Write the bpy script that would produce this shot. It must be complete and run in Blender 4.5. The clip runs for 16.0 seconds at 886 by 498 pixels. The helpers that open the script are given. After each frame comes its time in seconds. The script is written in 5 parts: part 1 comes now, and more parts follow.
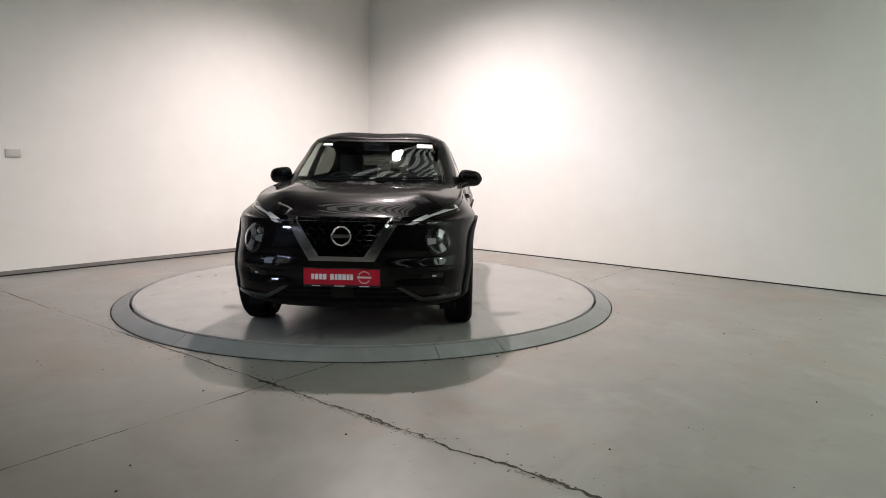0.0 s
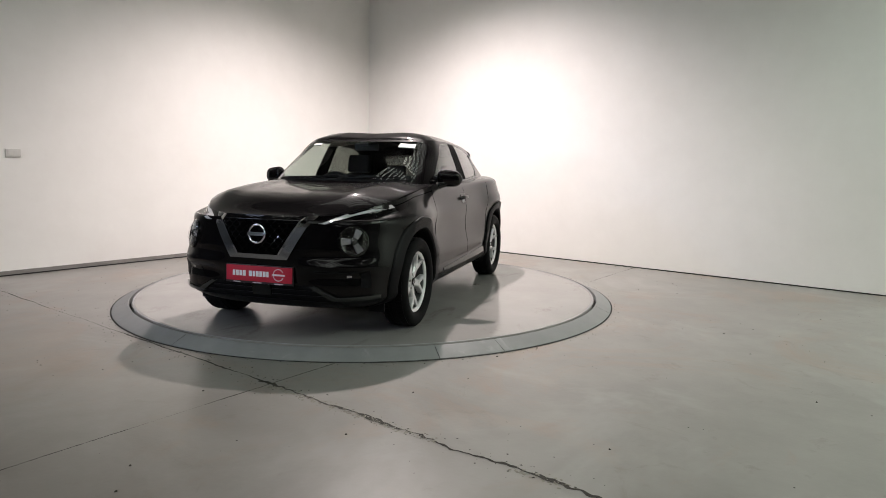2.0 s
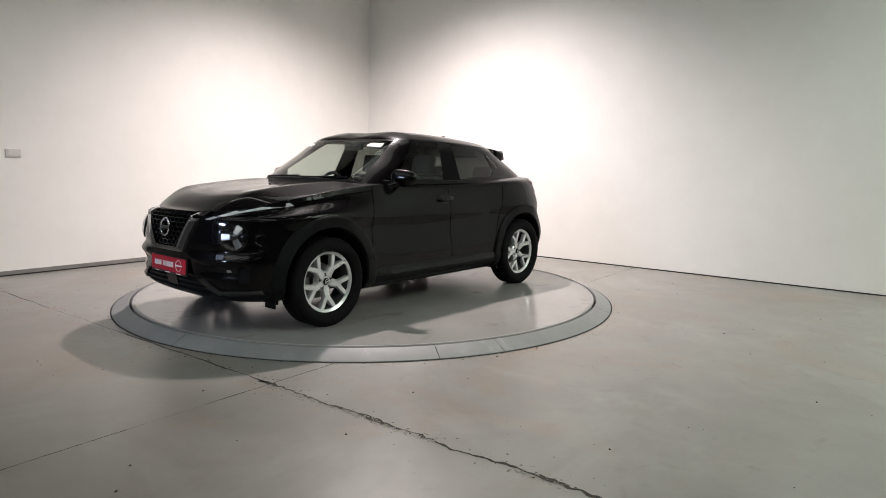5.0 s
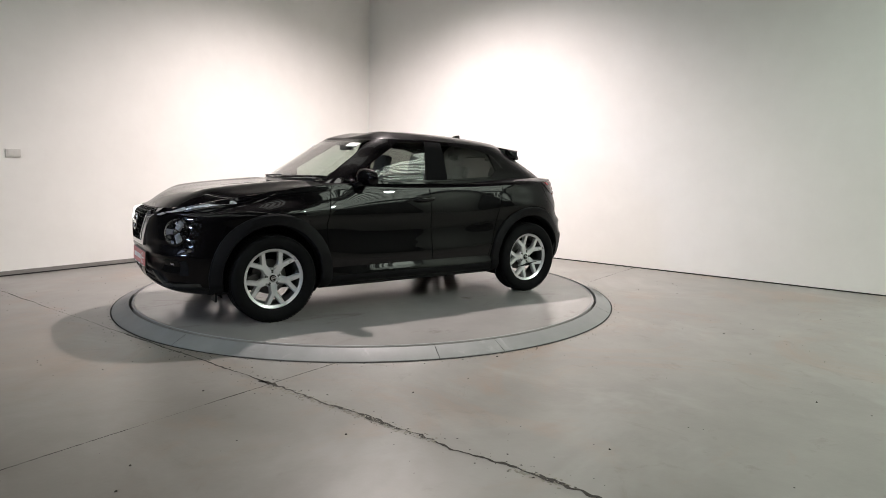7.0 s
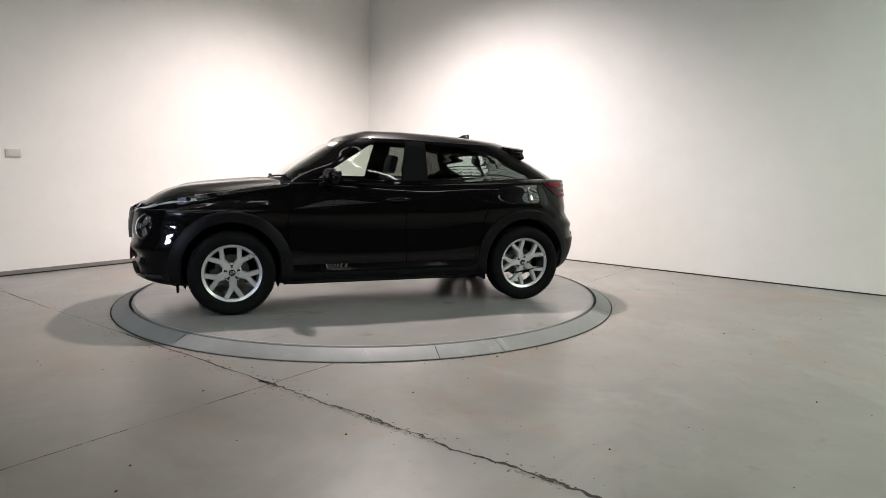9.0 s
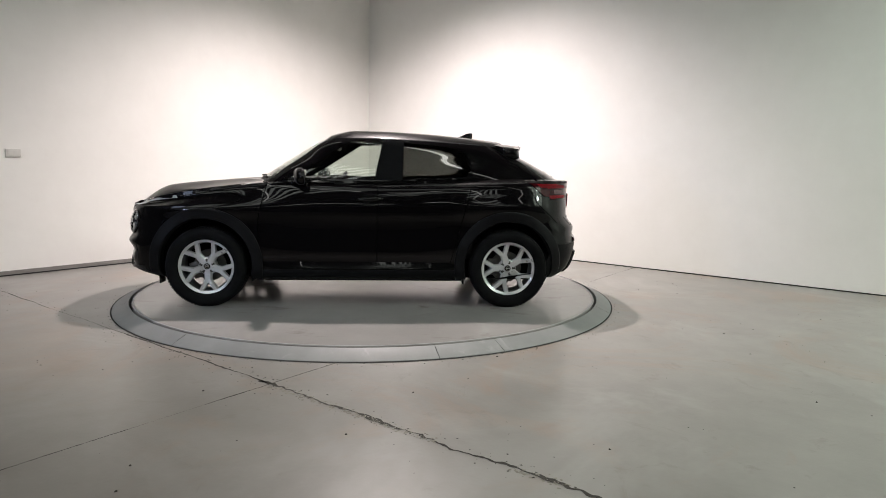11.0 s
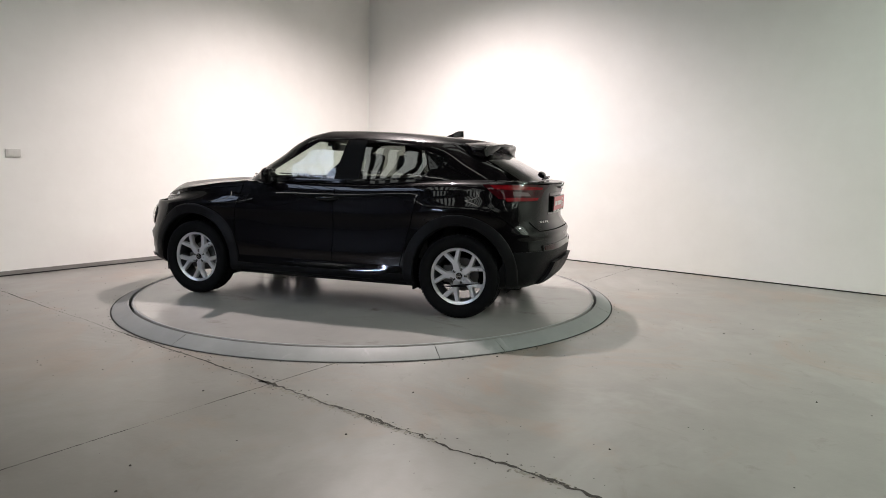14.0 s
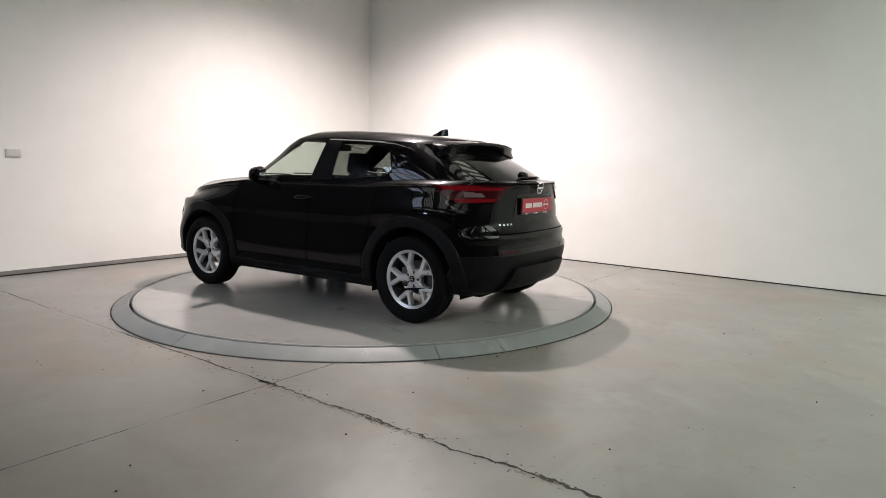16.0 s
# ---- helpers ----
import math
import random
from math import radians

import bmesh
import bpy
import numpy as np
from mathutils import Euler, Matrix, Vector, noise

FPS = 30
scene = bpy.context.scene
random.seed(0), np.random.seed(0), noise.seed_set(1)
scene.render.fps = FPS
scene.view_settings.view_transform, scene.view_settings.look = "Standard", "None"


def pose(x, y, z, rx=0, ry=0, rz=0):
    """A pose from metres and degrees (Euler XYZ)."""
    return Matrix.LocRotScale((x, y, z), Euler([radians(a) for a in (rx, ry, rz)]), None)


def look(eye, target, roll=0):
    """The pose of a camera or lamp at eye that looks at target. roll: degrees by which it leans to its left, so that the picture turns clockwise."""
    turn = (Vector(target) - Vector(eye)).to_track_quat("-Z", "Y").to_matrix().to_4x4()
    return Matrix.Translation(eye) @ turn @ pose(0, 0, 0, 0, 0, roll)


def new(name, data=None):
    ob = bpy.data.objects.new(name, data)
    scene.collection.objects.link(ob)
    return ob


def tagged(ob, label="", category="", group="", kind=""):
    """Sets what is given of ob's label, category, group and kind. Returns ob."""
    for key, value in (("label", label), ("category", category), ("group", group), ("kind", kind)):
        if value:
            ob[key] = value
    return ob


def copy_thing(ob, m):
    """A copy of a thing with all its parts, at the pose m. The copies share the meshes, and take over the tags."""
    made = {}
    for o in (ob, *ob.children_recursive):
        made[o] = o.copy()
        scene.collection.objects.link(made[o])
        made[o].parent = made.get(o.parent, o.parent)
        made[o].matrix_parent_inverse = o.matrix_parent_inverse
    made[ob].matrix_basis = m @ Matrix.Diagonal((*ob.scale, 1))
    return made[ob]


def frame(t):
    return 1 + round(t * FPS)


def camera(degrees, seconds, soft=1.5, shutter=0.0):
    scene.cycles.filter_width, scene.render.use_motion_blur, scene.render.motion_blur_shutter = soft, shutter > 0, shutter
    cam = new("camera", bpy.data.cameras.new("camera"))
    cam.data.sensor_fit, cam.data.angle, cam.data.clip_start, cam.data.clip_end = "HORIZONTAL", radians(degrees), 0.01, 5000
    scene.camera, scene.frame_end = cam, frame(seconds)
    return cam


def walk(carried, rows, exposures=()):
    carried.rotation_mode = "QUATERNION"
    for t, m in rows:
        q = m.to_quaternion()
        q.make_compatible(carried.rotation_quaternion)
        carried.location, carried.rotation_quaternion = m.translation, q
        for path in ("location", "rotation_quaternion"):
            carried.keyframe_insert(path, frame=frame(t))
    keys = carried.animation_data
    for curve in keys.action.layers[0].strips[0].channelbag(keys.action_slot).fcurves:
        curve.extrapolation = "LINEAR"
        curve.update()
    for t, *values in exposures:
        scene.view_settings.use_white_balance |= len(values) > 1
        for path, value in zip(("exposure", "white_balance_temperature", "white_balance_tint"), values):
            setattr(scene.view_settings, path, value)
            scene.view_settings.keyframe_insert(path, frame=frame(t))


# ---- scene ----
# ---------- camera ----------
cam = camera(69.33, 16.0, soft=0.9)
EYE = (0.0, 0.0, 1.31)
AIM = (0.0, 10 * math.cos(radians(7.36)), 1.31 - 10 * math.sin(radians(7.36)))
walk(cam, [(0.0, look(EYE, AIM, 0.953)), (16.0, look(EYE, AIM, 0.953))],
     [(0.0, -0.16), (2.0, -0.11), (4.0, -0.05), (6.5, 0.03), (8.5, 0.05), (16.0, 0.05)])

# ---------- light ----------
world = bpy.data.worlds.new("hall_air")
world.use_nodes = True
world.node_tree.nodes["Background"].inputs[0].default_value = (0.02, 0.022, 0.022, 1)
world.node_tree.nodes["Background"].inputs[1].default_value = 0.5
scene.world = world

LAMP = Vector((-0.687, 7.77, 4.86))


def spot(name, at, aim, watts, colour, size, blend, radius):
    data = bpy.data.lights.new(name, "SPOT")
    data.energy, data.color, data.spot_size, data.spot_blend, data.shadow_soft_size = watts, colour, radians(size), blend, radius
    ob = new(name, data)
    ob.matrix_world = look(at, aim)
    return ob


def sheet_light(name, m, watts, colour, size_x, size_y):
    data = bpy.data.lights.new(name, "AREA")
    data.shape, data.energy, data.color, data.size, data.size_y = "RECTANGLE", watts, colour, size_x, size_y
    ob = new(name, data)
    data.spread = radians(36)
    ob.matrix_world = m
    return ob


spot("bay_lamp_light", LAMP, LAMP - Vector((0, 0.0, 3)), 1740, (1.0, 0.872, 0.858), 139, 0.84, 0.10)

# Unseen extra lamp, added to brighten the right wall with greenish fill.
FILL_LAMP = Vector((6.28, 2.76, 4.86))
spot("right_fill_light", FILL_LAMP, FILL_LAMP - Vector((0, 0.0, 3)), 620, (0.86, 1.0, 0.90), 168, 0.5, 0.10)

# Unseen cool source at left; the stand lamp is assumed from blue highlights.
SIDE_LAMP, SIDE_AIM = Vector((-5.5, 0.3, 2.10)), Vector((-0.9, 6.0, 1.1))
sheet_light("assumed_light_beam", look(SIDE_LAMP, SIDE_AIM), 6, (0.62, 0.74, 1.0), 0.90, 0.14)

# ---------- the hall's own axes ----------
TURN = -38.45
CORNER = Vector((-1.355, 11.64, 0.0))
HALL = Matrix.Translation(CORNER) @ pose(0, 0, 0, 0, 0, TURN)
LONG, DEEP, HIGH = 19.0, 18.0, 6.2
WHITE_END = 6.4


def hall(x, y, z):
    """A place in the hall: x along the right-hand wall from the corner, y into the corner (negative is into the room)."""
    return HALL @ Vector((x, y, z))


# ---------- materials ----------
def material(name, colour=(0.5, 0.5, 0.5), rough=0.5, metal=0.0, **extra):
    m = bpy.data.materials.new(name)
    m.use_nodes = True
    b = m.node_tree.nodes["Principled BSDF"]
    b.inputs["Base Color"].default_value = (*colour, 1)
    b.inputs["Roughness"].default_value = rough
    b.inputs["Metallic"].default_value = metal
    for key, value in extra.items():
        b.inputs[key.replace("_", " ")].default_value = value
    return m


def node(m, kind, **values):
    n = m.node_tree.nodes.new(kind)
    for key, value in values.items():
        if key in n.inputs:
            n.inputs[key].default_value = value
    return n


def grained(m, dark, light, scale, big, rough=(0.4, 0.6), bump=0.1, bump_scale=60.0, coords="Object", mid=None):
    """Two scales of mottling in colour, one in gloss, and a fine relief."""
    t = m.node_tree
    b = t.nodes["Principled BSDF"]
    co = t.nodes.new("ShaderNodeTexCoord")
    small = node(m, "ShaderNodeTexNoise", Scale=scale, Detail=8.0, Roughness=0.65)
    large = node(m, "ShaderNodeTexNoise", Scale=big, Detail=5.0, Roughness=0.6)
    fine = node(m, "ShaderNodeTexNoise", Scale=bump_scale, Detail=4.0)
    for n in (small, large, fine):
        t.links.new(co.outputs[coords], n.inputs["Vector"])
    mix = t.nodes.new("ShaderNodeMix")
    mix.data_type = "FLOAT"
    mix.inputs[0].default_value = 0.6
    t.links.new(small.outputs["Fac"], mix.inputs[2])
    t.links.new(large.outputs["Fac"], mix.inputs[3])
    ramp = t.nodes.new("ShaderNodeValToRGB")
    ramp.color_ramp.elements[0].position, ramp.color_ramp.elements[1].position = 0.32, 0.68
    ramp.color_ramp.elements[0].color, ramp.color_ramp.elements[1].color = (*dark, 1), (*light, 1)
    t.links.new(mix.outputs[0], ramp.inputs[0])
    t.links.new(ramp.outputs[0], b.inputs["Base Color"])
    gloss = t.nodes.new("ShaderNodeMapRange")
    gloss.inputs[1].default_value, gloss.inputs[2].default_value = 0.3, 0.7
    gloss.inputs[3].default_value, gloss.inputs[4].default_value = rough
    t.links.new(large.outputs["Fac"], gloss.inputs[0])
    t.links.new(gloss.outputs[0], b.inputs["Roughness"])
    if bump:
        bp = node(m, "ShaderNodeBump", Strength=bump, Distance=0.004)
        t.links.new(fine.outputs["Fac"], bp.inputs["Height"])
        t.links.new(bp.outputs[0], b.inputs["Normal"])
    return m, ramp


def stained(m, ramp, scale, tint, low, high, detail=6.0, warp=1.0, stretch=(1, 1, 1)):
    """Lays blotches of another colour over the ramp's colour."""
    t = m.node_tree
    b = t.nodes["Principled BSDF"]
    co = t.nodes.new("ShaderNodeTexCoord")
    mp = t.nodes.new("ShaderNodeMapping")
    mp.inputs["Scale"].default_value = stretch
    n = node(m, "ShaderNodeTexNoise", Scale=scale, Detail=detail, Roughness=0.7, Distortion=warp)
    t.links.new(co.outputs["Object"], mp.inputs[0])
    t.links.new(mp.outputs[0], n.inputs["Vector"])
    r = t.nodes.new("ShaderNodeMapRange")
    r.inputs[1].default_value, r.inputs[2].default_value = low, high
    t.links.new(n.outputs["Fac"], r.inputs[0])
    mix = t.nodes.new("ShaderNodeMix")
    mix.data_type = "RGBA"
    mix.inputs[7].default_value = (*tint, 1)
    source = b.inputs["Base Color"].links[0].from_socket
    t.links.new(r.outputs[0], mix.inputs[0])
    t.links.new(source, mix.inputs[6])
    t.links.new(mix.outputs[2], b.inputs["Base Color"])
    return m


M_WALL, _r = grained(material("white_wall_paint"), (0.74, 0.73, 0.70), (0.81, 0.80, 0.775), 3.0, 0.5, (0.6, 0.75), 0.12, 90.0)
M_FLOOR, _r = grained(material("grey_floor_paint"), (0.150, 0.144, 0.131), (0.262, 0.253, 0.235), 2.2, 0.35, (0.26, 0.44), 0.10, 35.0)
stained(M_FLOOR, _r, 0.9, (0.25, 0.175, 0.125), 0.52, 0.80)
stained(M_FLOOR, _r, 2.6, (0.14, 0.125, 0.105), 0.58, 0.80, 9.0, 2.0)
stained(M_FLOOR, _r, 0.55, (0.29, 0.285, 0.27), 0.52, 0.74, 5.0, 0.8)
stained(M_FLOOR, _r, 14.0, (0.16, 0.155, 0.14), 0.70, 0.86)


def brown_gradient(m, way, low, high, tint, most):
    """A darker brown that builds up along a direction of the floor, with a ragged edge."""
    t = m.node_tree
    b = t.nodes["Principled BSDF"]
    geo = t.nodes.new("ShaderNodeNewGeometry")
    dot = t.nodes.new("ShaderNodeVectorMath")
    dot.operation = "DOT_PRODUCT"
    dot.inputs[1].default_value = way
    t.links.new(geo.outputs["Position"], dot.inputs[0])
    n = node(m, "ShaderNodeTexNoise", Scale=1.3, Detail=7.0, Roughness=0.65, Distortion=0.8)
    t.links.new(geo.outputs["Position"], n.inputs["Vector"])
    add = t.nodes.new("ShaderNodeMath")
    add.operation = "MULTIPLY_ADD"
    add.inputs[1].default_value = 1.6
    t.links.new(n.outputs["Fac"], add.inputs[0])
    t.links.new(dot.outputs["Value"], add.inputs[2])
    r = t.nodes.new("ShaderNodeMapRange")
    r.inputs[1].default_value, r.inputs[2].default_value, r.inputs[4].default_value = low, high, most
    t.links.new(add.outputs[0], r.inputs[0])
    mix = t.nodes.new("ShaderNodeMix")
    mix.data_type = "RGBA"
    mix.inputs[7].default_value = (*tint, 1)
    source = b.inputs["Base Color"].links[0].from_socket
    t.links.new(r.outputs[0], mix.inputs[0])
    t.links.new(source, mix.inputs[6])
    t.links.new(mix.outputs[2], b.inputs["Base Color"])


# Darker brown towards the near left of the floor.
brown_gradient(M_FLOOR, (-0.6, -0.8, 0.0), -1.9, -0.2, (0.095, 0.086, 0.072), 0.75)
M_DISC, _r = grained(material("grey_disc_paint", Specular_IOR_Level=0.32), (0.215, 0.208, 0.198), (0.275, 0.266, 0.255), 3.0, 0.6, (0.12, 0.25), 0.05, 30.0)
stained(M_DISC, _r, 1.4, (0.150, 0.130, 0.115), 0.58, 0.74, 8.0, 0.8, (1.0, 2.2, 1.0))
stained(M_DISC, _r, 6.0, (0.095, 0.080, 0.068), 0.64, 0.80, 9.0, 0.6, (1.0, 3.0, 1.0))
M_RING, _r = grained(material("ramp_steel_paint"), (0.165, 0.168, 0.168), (0.235, 0.238, 0.236), 5.0, 1.2, (0.48, 0.62), 0.06, 40.0)
stained(M_RING, _r, 3.0, (0.31, 0.31, 0.305), 0.62, 0.78)
M_GAP = material("dark_gap", (0.012, 0.012, 0.012), 0.9)
M_CRACK, _r = grained(material("crack_dirt"), (0.007, 0.006, 0.005), (0.045, 0.040, 0.032), 25.0, 4.0, (0.8, 0.95), 0.3, 90.0)
M_CHIP, _r = grained(material("bare_concrete_chip"), (0.13, 0.12, 0.10), (0.30, 0.285, 0.25), 30.0, 6.0, (0.8, 0.95), 0.4, 120.0)
M_SCUFF, _r = grained(material("tyre_scuff"), (0.15, 0.14, 0.13), (0.27, 0.25, 0.235), 9.0, 2.0, (0.35, 0.5), 0.1, 60.0)
M_DECK, _r = grained(material("roof_deck_metal"), (0.050, 0.050, 0.048), (0.075, 0.075, 0.072), 2.0, 0.4, (0.5, 0.7), 0.05)
M_STEEL, _r = grained(material("roof_beam_paint"), (0.03, 0.03, 0.032), (0.05, 0.05, 0.05), 6.0, 1.0, (0.5, 0.7), 0.05)
M_SWITCH, _r = grained(material("switch_plastic"), (0.55, 0.54, 0.51), (0.62, 0.61, 0.58), 30.0, 5.0, (0.35, 0.45), 0.02)
# Walls out of view: near-black colour keeps reflections and bounce light low.
M_DIM, _r = grained(material("dark_unseen_wall"), (0.045, 0.045, 0.045), (0.07, 0.07, 0.068), 2.0, 0.4, (0.5, 0.7), 0.05)
M_RIB, _r = grained(material("roof_rib_paint"), (0.10, 0.10, 0.10), (0.16, 0.16, 0.155), 8.0, 1.0, (0.5, 0.7), 0.05)
M_SKIRT, _r = grained(material("skirting_grey"), (0.16, 0.155, 0.145), (0.24, 0.23, 0.215), 9.0, 1.5, (0.5, 0.7), 0.1)


def glow(name, colour, strength):
    m = material(name, (0.8, 0.8, 0.8), 0.5)
    b = m.node_tree.nodes["Principled BSDF"]
    b.inputs["Emission Color"].default_value = (*colour, 1)
    b.inputs["Emission Strength"].default_value = strength
    return m


M_LENS = glow("lamp_lens_glow", (1.0, 0.93, 0.82), 60.0)
M_SKYLIGHT = glow("roof_light_sheet", (0.95, 1.0, 0.92), 1.5)
# Far sheets, unseen, glow stronger for the car's reflections.
M_SKYLIGHT_FAR = glow("far_roof_light_sheet", (0.95, 1.0, 0.94), 2.6)
M_TUBE = glow("strip_light_glow", (1.0, 1.0, 0.95), 8.0)
# Glow of an unseen sheet, added to lift the right wall.
M_RIGHT_FILL = glow("right_fill_sheet", (0.88, 1.0, 0.86), 6.5)
# Unseen blue glow, added for the cool sheen on the wheel arches.
M_BLUE_FILL = glow("blue_sheen_sheet", (0.62, 0.74, 1.0), 6.0)
M_PANEL = glow("assumed_light_glow", (0.74, 0.84, 1.0), 8.0)
M_LAMP_BODY = material("lamp_housing_aluminium", (0.45, 0.45, 0.45), 0.4, 0.8)


# ---------- mesh helpers ----------
def mesh_of(name, bm, mat, smooth=False):
    bmesh.ops.recalc_face_normals(bm, faces=bm.faces)
    me = bpy.data.meshes.new(name)
    bm.to_mesh(me)
    bm.free()
    me.materials.append(mat)
    if smooth:
        me.polygons.foreach_set("use_smooth", [True] * len(me.polygons))
        me.set_sharp_from_angle(angle=radians(smooth if smooth is not True else 40))
    return me


def part(name, bm, mat, parent=None, label="", smooth=False):
    ob = new(name, mesh_of(name, bm, mat, smooth))
    if parent is not None:
        ob.parent = parent
    if label:
        ob["label"] = label
    return ob


def box(bm, x0, x1, y0, y1, z0, z1, bevel=0.0, m=None):
    c = Matrix.Translation(((x0 + x1) / 2, (y0 + y1) / 2, (z0 + z1) / 2)) @ Matrix.Diagonal((abs(x1 - x0), abs(y1 - y0), abs(z1 - z0), 1))
    got = bmesh.ops.create_cube(bm, size=1, matrix=(m or Matrix.Identity(4)) @ c)
    if bevel:
        edges = {e for v in got["verts"] for e in v.link_edges}
        bmesh.ops.bevel(bm, geom=list(edges), offset=bevel, segments=2, affect="EDGES", profile=0.6)


def slab(x0, x1, y0, y1, z0, z1, bevel=0.0):
    bm = bmesh.new()
    box(bm, x0, x1, y0, y1, z0, z1, bevel)
    return bm


def lathe(bm, outline, steps=48, m=None, closed=False):
    """Turns (radius, height) points about z."""
    m = m or Matrix.Identity(4)
    rings = []
    for k in range(steps):
        a = 2 * math.pi * k / steps
        rings.append([bm.verts.new(m @ Vector((r * math.cos(a), r * math.sin(a), z))) for r, z in outline])
    n = len(outline)
    for k in range(steps):
        a, b = rings[k], rings[(k + 1) % steps]
        for i in range(n if closed else n - 1):
            j = (i + 1) % n
            bm.faces.new((a[i], b[i], b[j], a[j]))
    return rings


def tube(bm, pts, radius, sides=6, closed=False):
    """A round bar along points."""
    pts = [Vector(p) for p in pts]
    n = len(pts)
    rings = []
    for i, p in enumerate(pts):
        a = pts[(i - 1) % n] if (closed or i) else p
        b = pts[(i + 1) % n] if (closed or i < n - 1) else p
        d = (b - a).normalized()
        side = d.orthogonal().normalized() if abs(d.z) > 0.95 else d.cross(Vector((0, 0, 1))).normalized()
        up = side.cross(d)
        rings.append([bm.verts.new(p + radius * (side * math.cos(2 * math.pi * k / sides) + up * math.sin(2 * math.pi * k / sides))) for k in range(sides)])
    for i in range(n if closed else n - 1):
        a, b = rings[i], rings[(i + 1) % n]
        for k in range(sides):
            j = (k + 1) % sides
            bm.faces.new((a[k], b[k], b[j], a[j]))
    if not closed:
        bm.faces.new(rings[0])
        bm.faces.new(rings[-1][::-1])


# ---------- the hall ----------
def setting(name, bm, mat, label, category, m=HALL, smooth=False):
    ob = part(name, bm, mat, None, "", smooth)
    ob.matrix_world = m
    return tagged(ob, label, category, kind="structure")


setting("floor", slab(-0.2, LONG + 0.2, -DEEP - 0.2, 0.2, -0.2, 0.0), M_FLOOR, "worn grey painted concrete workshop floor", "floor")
setting("wall_right", slab(0, LONG, 0, 0.2, 0.012, HIGH), M_WALL, "plain white painted wall of the hall", "wall")
setting("wall_left", slab(-0.2, 0, -WHITE_END, 0.2, 0.012, HIGH), M_WALL, "plain warm white painted wall with a grey skirting", "wall")
# Unseen walls, made dark so the car paint reflects little.
setting("wall_left_far", slab(-0.2, 0, -DEEP, -WHITE_END, 0.012, HIGH), M_DIM, "unseen wall past the white corner, coloured dark to dim reflections", "wall")
setting("wall_end", slab(LONG, LONG + 0.2, -DEEP, 0.2, 0.012, HIGH), M_DIM, "unseen end wall, coloured dark to dim reflections", "wall")
setting("wall_back", slab(-0.2, LONG + 0.2, -DEEP - 0.2, -DEEP, 0.012, HIGH), M_DIM, "unseen back wall, coloured dark to dim reflections", "wall")
setting("ceiling", slab(-0.2, LONG + 0.2, -DEEP - 0.2, 0.2, HIGH, HIGH + 0.15), M_DECK, "grey metal deck roof over the hall", "ceiling")
setting("trim_right", slab(0, LONG, -0.006, 0.0, 0.0, 0.014), M_GAP, "dark joint between floor and white wall", "trim")
bm = bmesh.new()
box(bm, 0.0, 0.022, -DEEP, 0.0, 0.0, 0.055, 0.004)
setting("baseboard", bm, M_SKIRT, "low grey skirting strip along the left wall", "baseboard")
setting("trim_left", slab(0.022, 0.036, -DEEP, 0.0, 0.0, 0.012), M_GAP, "dark joint in front of the skirting", "trim")
for y in (-2.6, -8.0, -13.4):
    setting("roof_beam", slab(0, LONG, y - 0.09, y + 0.09, HIGH - 0.42, HIGH - 0.004), M_STEEL, "dark steel roof beam under the deck", "beam")
for x in (2.2, 7.2, 12.2, 17.0):
    setting("roof_purlin", slab(x - 0.06, x + 0.06, -DEEP, 0, HIGH - 0.2, HIGH - 0.006), M_STEEL, "dark steel roof purlin under the deck", "beam")


def roof_light(x0, x1, y0, y1, mat, rib=0.085):
    """A ribbed translucent sheet set under the roof deck."""
    bm = bmesh.new()
    n = int((x1 - x0) / 0.09)
    last = None
    for i in range(n + 1):
        x = x0 + (x1 - x0) * i / n
        z = HIGH - (0.03 if i % 2 else 0.055)
        row = [bm.verts.new((x, y0, z)), bm.verts.new((x, y1, z))]
        if last:
            bm.faces.new((last[0], row[0], row[1], last[1]))
        last = row
    ob = part("roof_light", bm, mat)
    ob.matrix_world = HALL
    tagged(ob, "ribbed translucent glowing sheet in the roof", "roof light", "roof lights", "structure")
    count = int((x1 - x0) / 0.36)
    for i in range(count + 1):
        x = x0 + (x1 - x0) * i / count
        part("roof_rib", slab(x - rib, x + rib, y0, y1, HIGH - 0.11, HIGH - 0.058), M_RIB, ob, "grey steel rib under the sheet")
    return ob


roof_light(2.3, 5.6, -4.6, -2.8, M_SKYLIGHT)
roof_light(2.3, 5.6, -2.4, -0.7, M_SKYLIGHT)
roof_light(6.4, 8.8, -12.2, -8.3, M_SKYLIGHT_FAR)
roof_light(10.2, 12.1, -12.2, -8.3, M_SKYLIGHT_FAR)
roof_light(2.6, 5.0, -12.6, -8.4, M_SKYLIGHT_FAR)
roof_light(6.4, 9.6, -17.2, -13.7, M_SKYLIGHT_FAR)
roof_light(2.6, 5.2, -17.2, -13.7, M_SKYLIGHT_FAR)
roof_light(13.0, 16.6, -12.4, -8.3, M_SKYLIGHT_FAR)
# Added greenish fill above the right wall, out of view.
roof_light(9.8, 18.2, -3.4, -0.3, M_RIGHT_FILL, 0.03)
# Added blue sheet, placed where the arches reflect it.
roof_light(0.4, 2.1, -13.2, -9.6, M_BLUE_FILL, 0.02)


